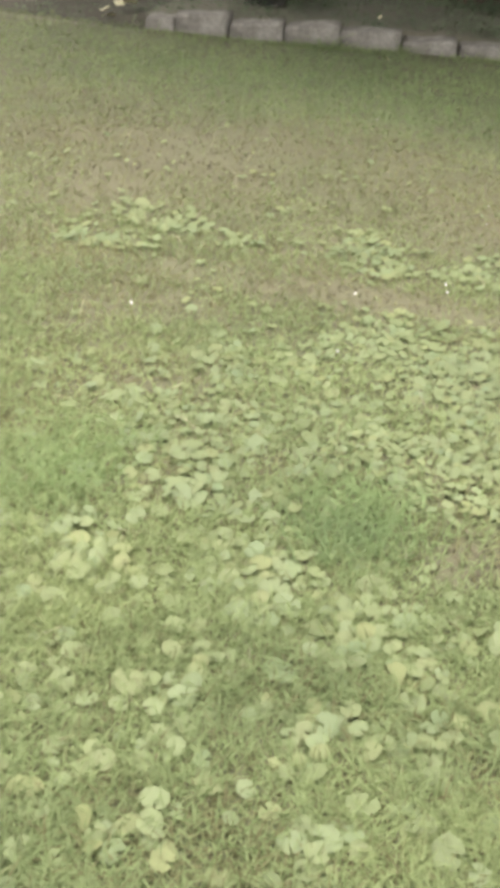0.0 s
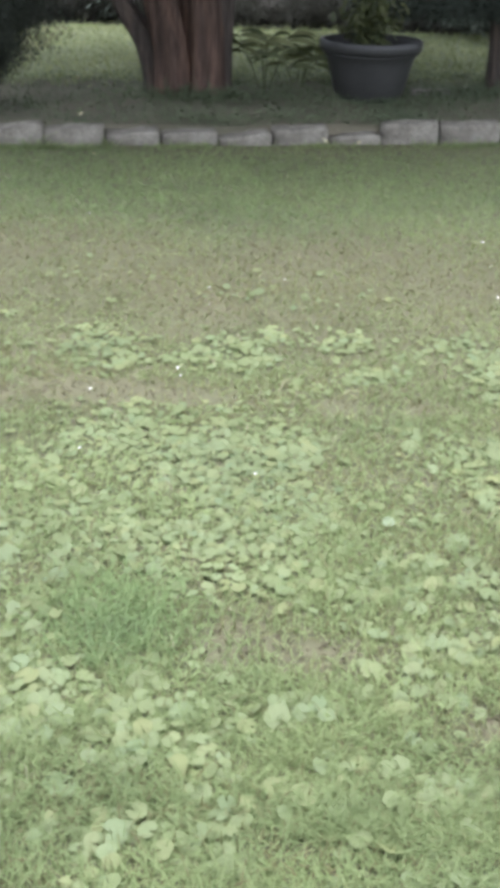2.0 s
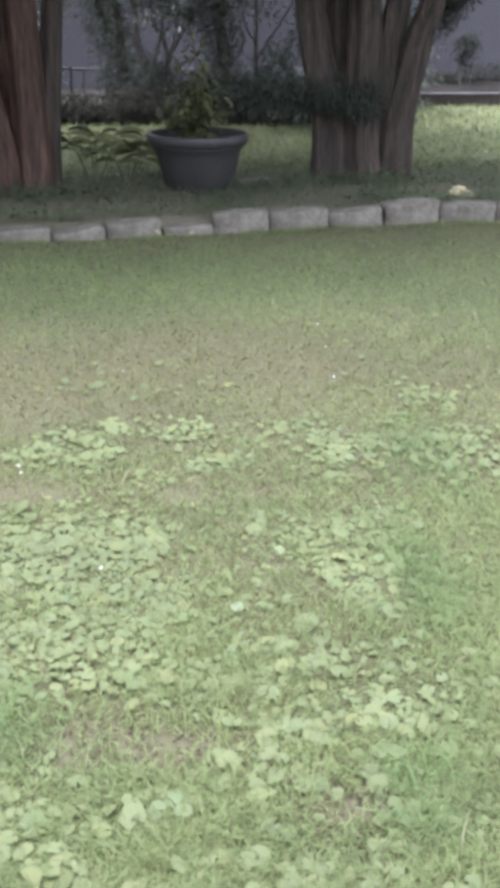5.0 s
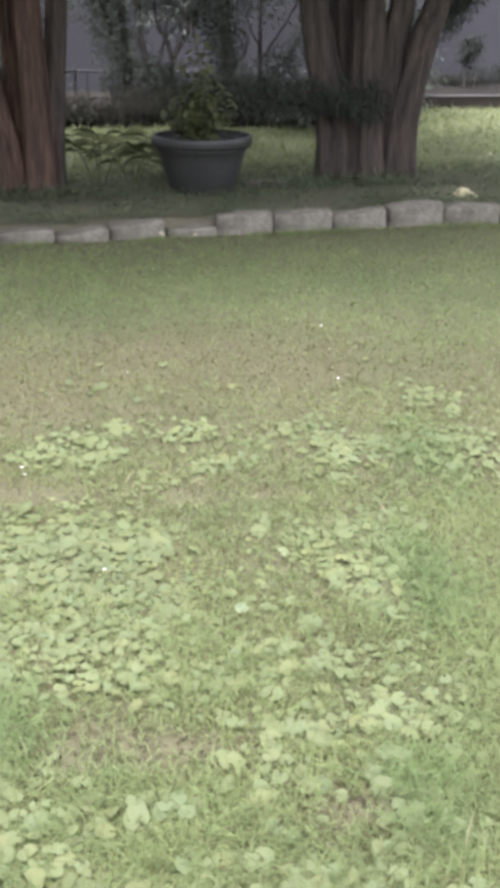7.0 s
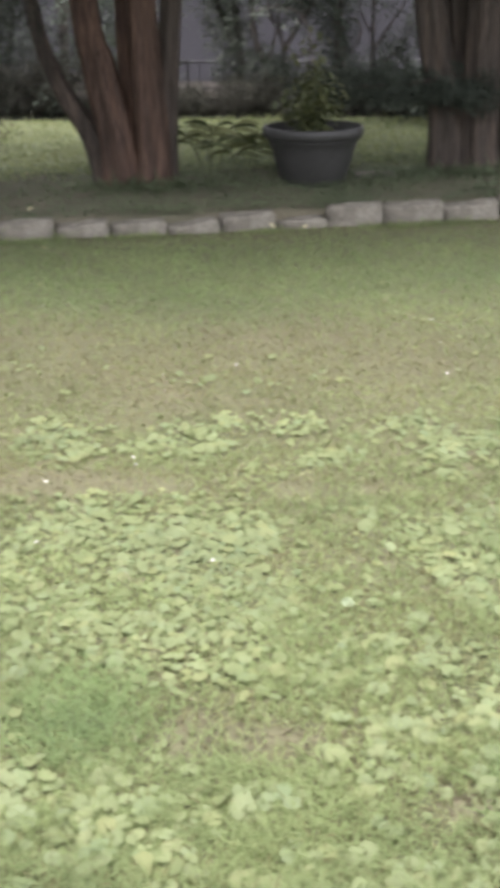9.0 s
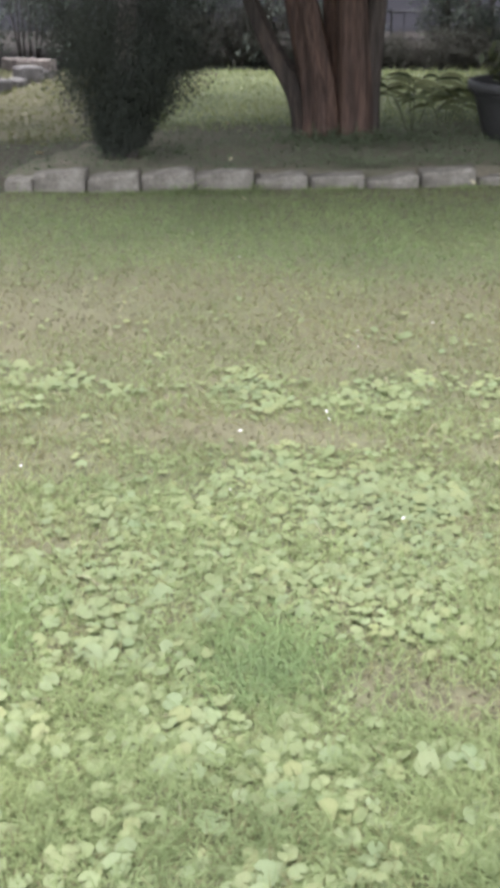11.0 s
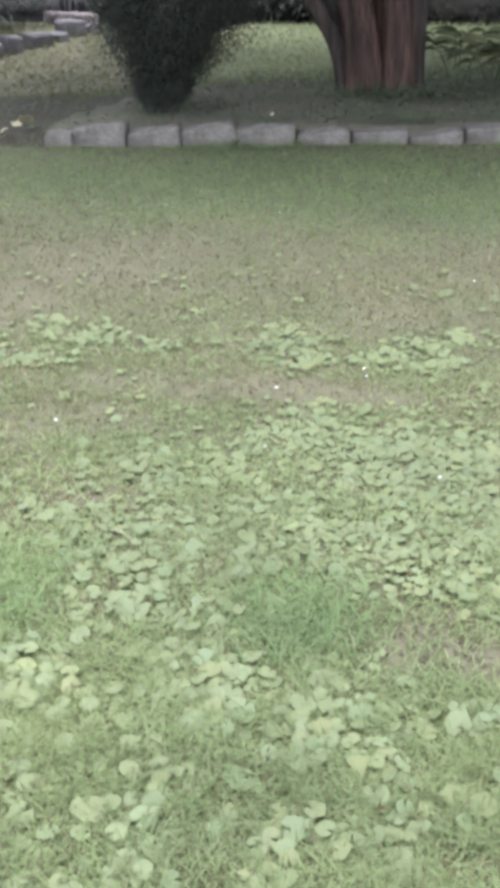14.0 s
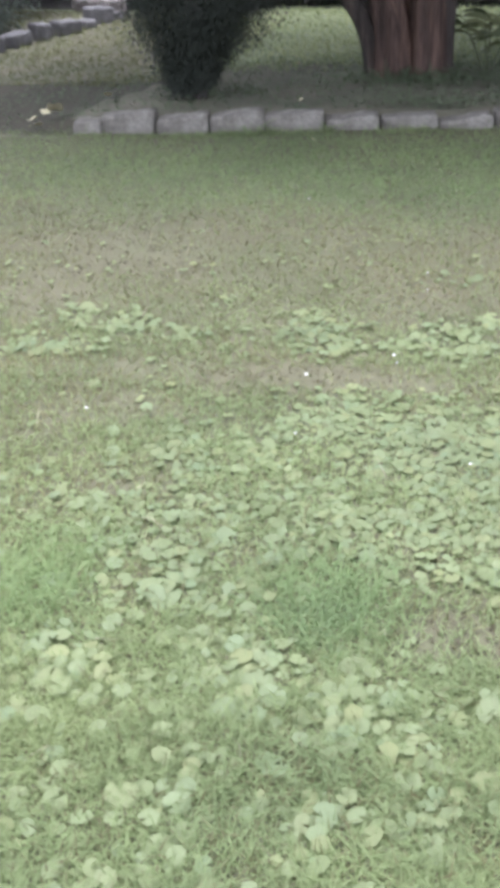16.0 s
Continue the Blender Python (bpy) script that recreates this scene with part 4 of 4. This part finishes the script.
branchy((0.87, 12.3, 0.05), [([(0.0, 0, -0.1), (0.02, 0, 0.5), (-0.02, 0, 0.9), (0.0, 0.05, 1.5), (0.0, 0.1, 2.6)], 0.07, 0.04), ([(0.03, 0, 0.45), (0.16, 0, 0.62), (0.2, 0, 0.78), (0.12, 0, 0.86), (0.04, 0, 0.8)], 0.016, 0.01)],
        [(0.0, 0, 0.25, 0.24, 600), (0.02, 0, 0.5, 0.2, 450), (-0.02, 0, 0.78, 0.2, 420), (-0.04, 0, 1.02, 0.26, 600), (-0.1, 0.05, 1.3, 0.4, 800), (0.0, 0.1, 2.0, 0.5, 900)], "thick dark evergreen shrub trunk wrapped in leaves", 4.0)
branchy((1.3, 12.4, 0.05), [([(-0.1, 0, -0.1), (-0.1, 0, 0.5), (-0.1, 0, 0.95), (-0.08, 0.05, 1.8)], 0.026, 0.014), ([(-0.1, 0, 0.55), (0.03, 0, 0.75), (0.2, 0, 1.0), (0.4, 0.05, 1.4)], 0.015, 0.008), ([(-0.1, 0, 0.7), (-0.2, 0, 0.86), (-0.26, 0, 1.1)], 0.012, 0.007), ([(-0.09, 0, 0.4), (0.12, 0, 0.55), (0.3, 0, 0.85)], 0.013, 0.007)],
        [(0.05, 0, 0.42, 0.22, 380), (0.18, 0, 0.56, 0.2, 280), (-0.14, 0, 0.3, 0.2, 360), (0.0, 0, 1.25, 0.3, 350), (-0.1, 0.05, 1.6, 0.5, 800), (0.2, 0.05, 1.8, 0.5, 700)], "open twiggy shrub with slanting thin branches", 5.0)
# a twig with pale small leaves catching the light
twig = tagged(new("blossom_twig"), "thin twig with small pale whitish leaves among the shrubs", "twig")
twig.location = (0.55, 11.9, 0.0)
bm = bmesh.new()
tube(bm, bend([(0.02, 0.0, -0.02), (0.05, 0.0, 0.6), (-0.05, 0.0, 0.95), (-0.28, 0.0, 1.03), (-0.5, 0.0, 0.98)], 4), [0.009] * 16 + [0.004], 5)
tube(bm, bend([(0.0, 0.0, 0.85), (-0.06, 0.0, 1.1), (-0.12, 0.0, 1.3)], 4), [0.006] * 8 + [0.003], 5)
part("stem", bm, M_TWIG, twig)
foliage("leaves", np.array([[-0.48, 0, 0.98], [-0.36, 0, 1.03], [-0.24, 0, 1.02], [-0.14, 0, 1.12], [-0.12, 0, 1.25], [-0.1, -0.05, 0.9], [-0.2, 0, 0.87]]), np.full(7, 0.11), 16, SPRAY, SPRAY_F, 0.06, M_PALETWIG, twig, 0.2, 0.35)["kind"] = "stuff"
# low dark hedge plants under the fence
for k, (sx, sy) in enumerate([(2.2, 11.6), (1.7, 11.4)]):
    shrub((sx, sy, 0.06), 0.45, 0.42, 26, 50, 0.07, M_SHRUB, "low dark green spreading shrub on the far lawn", 31 + k, 5, 0.1, 0.01)
shrub((3.79, 14.6, 0.19), 0.55, 0.13, 16, 34, 0.05, M_BUSH, "small dark upright shrub by the wall", 41, 3, 0.35, 0.012)

for k in range(13):
    shrub((-3.4 + 0.47 * k, 11.95 + 0.12 * math.sin(2.3 * k), 0.06), (0.27 if -0.9 < -3.4 + 0.47 * k < 1.8 else 0.5) + 0.05 * math.sin(1.9 * k), 0.36, 44, 130, 0.028, M_LOWSHRUB, "low dark shrub in the bed below the wall", 51 + k, 4, 0.06, 0.009)

for k in range(7):
    shrub((2.9 + 0.36 * k, 15.1 + 0.15 * math.sin(2.1 * k), 0.19), 0.12 + 0.05 * math.sin(1.7 * k), 0.24, 18, 30, 0.04, M_BUSH, "low dark plant in the raised border", 71 + k, 4, 0.05, 0.006)

# ---- far wall, kerb and low fence ----


def block(name, x0, x1, y0, y1, z0, z1, material, parent=None, label="", soft=0.01):
    bm = bmesh.new()
    bmesh.ops.create_cube(bm, size=1.0)
    for v in bm.verts:
        v.co = Vector((x0 + (v.co.x + 0.5) * (x1 - x0), y0 + (v.co.y + 0.5) * (y1 - y0), z0 + (v.co.z + 0.5) * (z1 - z0)))
    bmesh.ops.bevel(bm, geom=bm.edges[:], offset=soft, segments=2, affect="EDGES")
    return part(name, bm, material, parent, label)


tagged(block("wall_north", -9, 9, 15.6, 15.9, -0.2, 4.5, M_WALL), "plain lavender-grey rendered house wall", "wall", kind="structure")
border = tagged(new("raised_border"), "low dark timber border with a pale capping before the wall", "border")
block("timber", 2.5, 9, 13.28, 13.36, -0.1, 0.20, M_TIMBER, border)
block("capping", 2.49, 9, 13.26, 13.36, 0.20, 0.218, M_KERB, border, "pale concrete capping", 0.008)
block("fill", 2.5, 9, 13.36, 15.59, -0.1, 0.195, M_MULCH, border, "brown mulch fill", 0.02)
fence = tagged(new("garden_fence"), "low dark metal wire garden fence with thin posts", "fence")
for fz in (0.20, 0.46):
    bm = bmesh.new()
    tube(bm, [(-3.6, 13.2, fz), (-1.2, 13.22, fz + 0.01), (0.8, 13.18, fz), (2.4, 13.2, fz)], [0.012] * 4, 6)
    part("rail", bm, M_WIRE, fence)
for k in range(13):
    bm = bmesh.new()
    tube(bm, [(-3.6 + 0.5 * k, 13.2, -0.05), (-3.6 + 0.5 * k, 13.2, 0.5)], [0.011, 0.011], 6)
    part("post", bm, M_WIRE, fence)

for k in range(25):
    bm = bmesh.new()
    tube(bm, [(-3.475 + 0.25 * k, 13.2, 0.0), (-3.475 + 0.25 * k, 13.2, 0.48)], [0.006, 0.006], 5)
    part("picket", bm, M_WIRE, fence)

# ---- plant pot ----


def lathe(bm, profile, sides=48):
    rings = []
    for r, z in profile:
        rings.append([bm.verts.new((r * math.cos(6.283185 * k / sides), r * math.sin(6.283185 * k / sides), z)) for k in range(sides)])
    for a, b in zip(rings, rings[1:]):
        for k in range(sides):
            bm.faces.new((a[k], a[(k + 1) % sides], b[(k + 1) % sides], b[k]))
    bm.faces.new(rings[0][::-1])
    bm.faces.new(rings[-1])


POT = (0.42, 8.10, 0.075)
pot = tagged(new("plant_pot"), "large round black plastic plant pot with a thick rim", "plant pot")
pot.location = POT
bm = bmesh.new()
lathe(bm, [(0.20, 0.0), (0.208, 0.008), (0.255, 0.185), (0.268, 0.235), (0.284, 0.268), (0.300, 0.284), (0.290, 0.30), (0.275, 0.29), (0.255, 0.25), (0.25, 0.235)])
body = smooth(part("body", bm, M_PLASTIC, pot))
bm = bmesh.new()
ring = [(0.286, 0.288), (0.310, 0.292), (0.321, 0.31), (0.322, 0.348), (0.317, 0.358), (0.306, 0.361), (0.297, 0.352), (0.284, 0.31)]
loops = [[bm.verts.new((r * math.cos(6.283185 * k / 48), r * math.sin(6.283185 * k / 48), z)) for k in range(48)] for r, z in ring]
for a, b in zip(loops, loops[1:] + loops[:1]):
    for k in range(48):
        bm.faces.new((a[k], a[(k + 1) % 48], b[(k + 1) % 48], b[k]))
smooth(part("rim", bm, M_PLASTIC, body, "thick rounded rim"))
bm = bmesh.new()
lathe(bm, [(0.24, 0.262), (0.268, 0.281), (0.2, 0.29), (0.1, 0.30), (0.02, 0.302)], 40)
part("soil", bm, M_SOIL, pot, "dark potting soil")


def potted(at, height, seed):
    ob = tagged(new("potted_plant"), "leggy yellow-green leafy plant growing in the black pot", "plant")
    ob.location = at
    r = random.Random(seed)
    for i in range(11):
        bm = bmesh.new()
        a = 2.4 * i + r.uniform(-0.3, 0.3)
        tall = (1.0, 0.9, 0.72, 0.6, 0.55, 0.5, 0.45, 0.42, 0.36, 0.33, 0.3)[i]
        out = 0.05 + 0.17 * (1 - tall)
        top = Vector((0.03 * tall + out * math.cos(a), out * math.sin(a), height * tall))
        tube(bm, bend([(0.05 * math.cos(a), 0.05 * math.sin(a), -0.09), top * 0.5, top], 4), [0.008 - 0.0006 * k for k in range(9)], 5)
        stem = part("stem", bm, M_DARKSTEM, ob)
        cens = [list(top * f) for f in (0.3, 0.45, 0.6, 0.75, 0.9, 1.0)]
        foliage("leaves", np.array(cens), np.full(6, 0.12), 10, OVAL, OVAL_F, 0.052, M_YELLOWGREEN, stem, 0.4, 0.8, True)["kind"] = "stuff"
    return ob


potted((0.39, 8.10, 0.372), 0.60, 5)

# lance-leaved weed between the left trunk and the pot


ARCH_X = [0.0, 0.2, 0.42, 0.64, 0.84, 1.0]
ARCH_W = [0.012, 0.07, 0.105, 0.095, 0.055, 0.0]
ARCH_FLAT = np.array([p for a, w in zip(ARCH_X, ARCH_W) for p in ((a, -w, 0.55 * a - 0.95 * a * a + 0.25 * w), (a, w, 0.55 * a - 0.95 * a * a + 0.25 * w))])
ROLL = np.array(Matrix.Rotation(0.85, 3, "X"))
ARCH = ARCH_FLAT @ ROLL.T
ARCH_F = np.array([f for k in range(5) for f in ((2 * k, 2 * k + 2, 2 * k + 1), (2 * k + 1, 2 * k + 2, 2 * k + 3))])


def weed(at, height, seed, label):
    """Upright stems with long leaves that arch out and hang."""
    ob = tagged(new("weed"), label, "plant")
    ob.location = at
    r = random.Random(seed)
    for i in range(5):
        bm = bmesh.new()
        a = r.uniform(0, 6.283)
        top = Vector((0.17 * math.cos(a), 0.10 * math.sin(a), height * r.uniform(0.6, 1.0)))
        tube(bm, bend([(0.02 * math.cos(a), 0.02 * math.sin(a), -0.03), top * 0.55, top], 4), [0.006 - 0.0004 * k for k in range(9)], 5)
        stem = part("stem", bm, M_DARKSTEM, ob)
        yaw, ps, ss = [], [], []
        start = r.uniform(0, 6.283)
        for k in range(5):
            ps.append(list(top * (0.66 + 0.34 * min(1.0, k / 3))))
            yaw.append(math.pi * k + 0.5 * math.sin(start + 2.4 * k))
            ss.append(r.uniform(0.14, 0.21))
        yaw = np.array(yaw)
        tilt = np.array([r.gauss(0.0, 0.22) for _ in ps])
        part("leaves", scatter("leaves", ARCH, ARCH_F, np.array(ps), turns_of(yaw, tilt, yaw), np.array(ss)), M_WEED, stem)["kind"] = "stuff"
    return ob


weed((-0.24, 8.30, 0.07), 0.36, 2, "green weed with long drooping lance-shaped leaves")
weed((-0.03, 8.42, 0.07), 0.31, 3, "green weed with long drooping lance-shaped leaves")

# bed groundcover and far turf
x = rng.uniform(-3.2, 3.2, 85000)
y = edge_y(x) + np.where(x < -2.4, -0.1, 0.16) + 1.9 * rng.random(85000) ** 1.2
k = rng.random(85000) < np.clip(0.5 + 0.8 * grain(x, y, 2.2, 6.1), 0.1, 1) * np.interp(x, [-2.2, -1.4, -0.7, -0.2], [0.2, 0.4, 0.7, 1.25])
x, y = x[k], y[k]
n = len(x)
cover = part("groundcover", scatter("groundcover", OVAL, OVAL_F, np.stack([x, y, lift(x, y) + rng.uniform(0.0, 0.05, n)], -1),
                                    turns_of(rng.uniform(0, 6.283, n), np.abs(rng.normal(0.2, 0.4, n)), rng.uniform(0, 6.283, n)), rng.uniform(0.010, 0.024, n)), M_IVY)
tagged(cover, "low dark green groundcover leaves over mulch", "groundcover", kind="stuff")
x, y = rng.uniform(-5.2, 5.0, 60000), rng.uniform(8.2, 13.4, 60000)
k = (y > edge_y(x) + 1.5 + 0.4 * rng.random(60000)) & ~((y > 11.6) & (x < 2.6)) & ((x > -2.3) | (rng.random(60000) < np.where(y > 9.3, 0.8, 0.6)))
x, y = x[k], y[k]
k = x > -2.3 - 0.2 * np.sin(2 * y)
blades("far_grass", x[k], y[k], 0.055, 0.008, M_FARBLADE, "green lawn beyond the trees")
wx, wy = rng.uniform(-4.4, -1.95, 7000), 7.9 + 2.8 * rng.random(7000) ** 1.3
blades("thin_bed_grass", np.concatenate([x[~k], wx]), np.concatenate([y[~k], wy]), 0.04, 0.006, M_BEDGRASS, "thin dull grass over mulch beside the bush", 1.0)

# weedy tufts in the bed, thickest round the trunks and the pot
x = rng.uniform(-2.6, 2.8, 16000)
y = edge_y(x) + 0.2 + 1.5 * rng.random(16000)
foot_of = blobs(x, y, [(-0.70, 7.92, 0.42, 0.22, 1.0), (1.5, 8.4, 0.5, 0.25, 1.0), (0.55, 7.95, 0.3, 0.15, 0.6), (-1.75, 7.5, 0.35, 0.2, 0.5), (0.9, 8.2, 0.35, 0.2, 0.8)])
k = rng.random(16000) < 0.12 + 0.75 * foot_of
blades("bed_weeds", x[k], y[k], 0.045 + 0.05 * foot_of[k], 0.007, M_IVY, "dark green weedy tufts round the trunks and pot", 0.6)

tx = np.concatenate([rng.normal(c, 0.035, 18) for c in (-1.41, -1.36, -1.02)])
ty = edge_y(tx) - 0.015 - 0.04 * rng.random(len(tx))
blades("edge_tufts", tx, ty, 0.095, 0.0045, M_BLADE, "taller grass tufts standing against the stones", 0.3)

# ---- small litter ----


def fallen(name, x, y, size, material, label, category, dz=0.03, seed=0):
    """A curled petal, leaf or pebble-like scrap lying on the grass."""
    sv, sf = round_leaf(0.12, 0.5, 0.08, 1.0 + seed, 13)
    ob = part(name, mesh_of(name, np.concatenate([sv, sv - [0, 0, 0.03]]), np.concatenate([sf, sf[:, ::-1] + len(sv)])), material)
    ob.matrix_world = Matrix.LocRotScale((x, y, float(lift(x, y)) + dz), Euler((random.uniform(-0.5, 0.5), random.uniform(-0.5, 0.5), random.uniform(0, 6.28))), (size,) * 3)
    return tagged(ob, label, category, "litter on the lawn")


for i, (fx, fy, fs) in enumerate([(-1.15, 2.979, 0.016), (-0.174, 3.3, 0.022), (-0.555, 2.92, 0.018), (-0.095, 2.81, 0.018), (-0.893, 5.231, 0.026), (-0.3, 4.122, 0.016), (-0.314, 4.304, 0.015), (-0.592, 3.325, 0.02), (-0.355, 3.515, 0.018), (-0.342, 3.458, 0.013), (-1.23, 4.149, 0.016), (1.453, 5.114, 0.02), (0.753, 4.992, 0.022), (0.738, 4.649, 0.02), (0.712, 4.264, 0.018), (-0.046, 4.415, 0.015), (0.982, 3.342, 0.016), (2.752, 9.724, 0.05)]):
    fallen("fallen_petal", fx, fy, 0.36 * fs, M_PETAL, "small white fallen petal lying on the grass", "petal", 0.014, i)
pale = fallen("leaf_on_lawn", 0.221, 2.548, 0.027, M_PALE, "single pale round leaf tilted up in the grass", "leaf", 0.028, 1)
pale.rotation_euler = (1.0, 0.1, 0.2)
for i, (fx, fy, fs) in enumerate([(-1.036, 6.268, 0.03), (-2.01, 6.632, 0.03), (0.139, 6.836, 0.03), (-2.377, 8.067, 0.025), (-2.422, 7.211, 0.03), (-1.453, 8.285, 0.025), (-1.217, 6.987, 0.03), (0.131, 6.898, 0.024), (0.317, 6.849, 0.022), (-2.683, 6.657, 0.065), (-2.609, 6.544, 0.055), (-2.631, 6.888, 0.10), (-2.66, 6.80, 0.07), (-2.412, 7.215, 0.045)]):
    fallen("fallen_leaf", fx, fy, fs, M_FALLEN, "curled pale yellow fallen leaf", "leaf", 0.05, i)
fungus = tagged(new("mushroom_clump"), "lumpy pale yellow mushroom clump behind the stones", "mushroom")
fungus.location, fungus.scale = (2.04, 7.72, 0.065), (0.95, 0.95, 0.62)
for i, (cx, cy, cr, cz) in enumerate([(-0.03, 0, 0.055, 0.07), (0.045, 0.01, 0.05, 0.06), (0.0, 0.03, 0.05, 0.10), (-0.07, 0.02, 0.03, 0.04), (0.02, -0.04, 0.035, 0.035)]):
    bm = bmesh.new()
    lathe(bm, [(0.01, cz - 0.010), (cr, cz - 0.014), (cr * 1.02, cz), (cr * 0.8, cz + 0.02), (cr * 0.4, cz + 0.032), (0.004, cz + 0.035)], 18)
    c = smooth(part("cap", bm, M_FALLEN, fungus))
    c.location = (cx, cy, -0.01)
    bm = bmesh.new()
    lathe(bm, [(0.014, 0.0), (0.012, 0.3 * cz), (0.011, cz)], 12)
    smooth(part("stalk", bm, M_FALLEN, c))
slab = block("flat_stone", 0.70, 0.98, 8.26, 8.40, 0.055, 0.106, M_TAN, None, "", 0.012)
tagged(slab, "thin pale flat stone lying beside the pot", "stone")
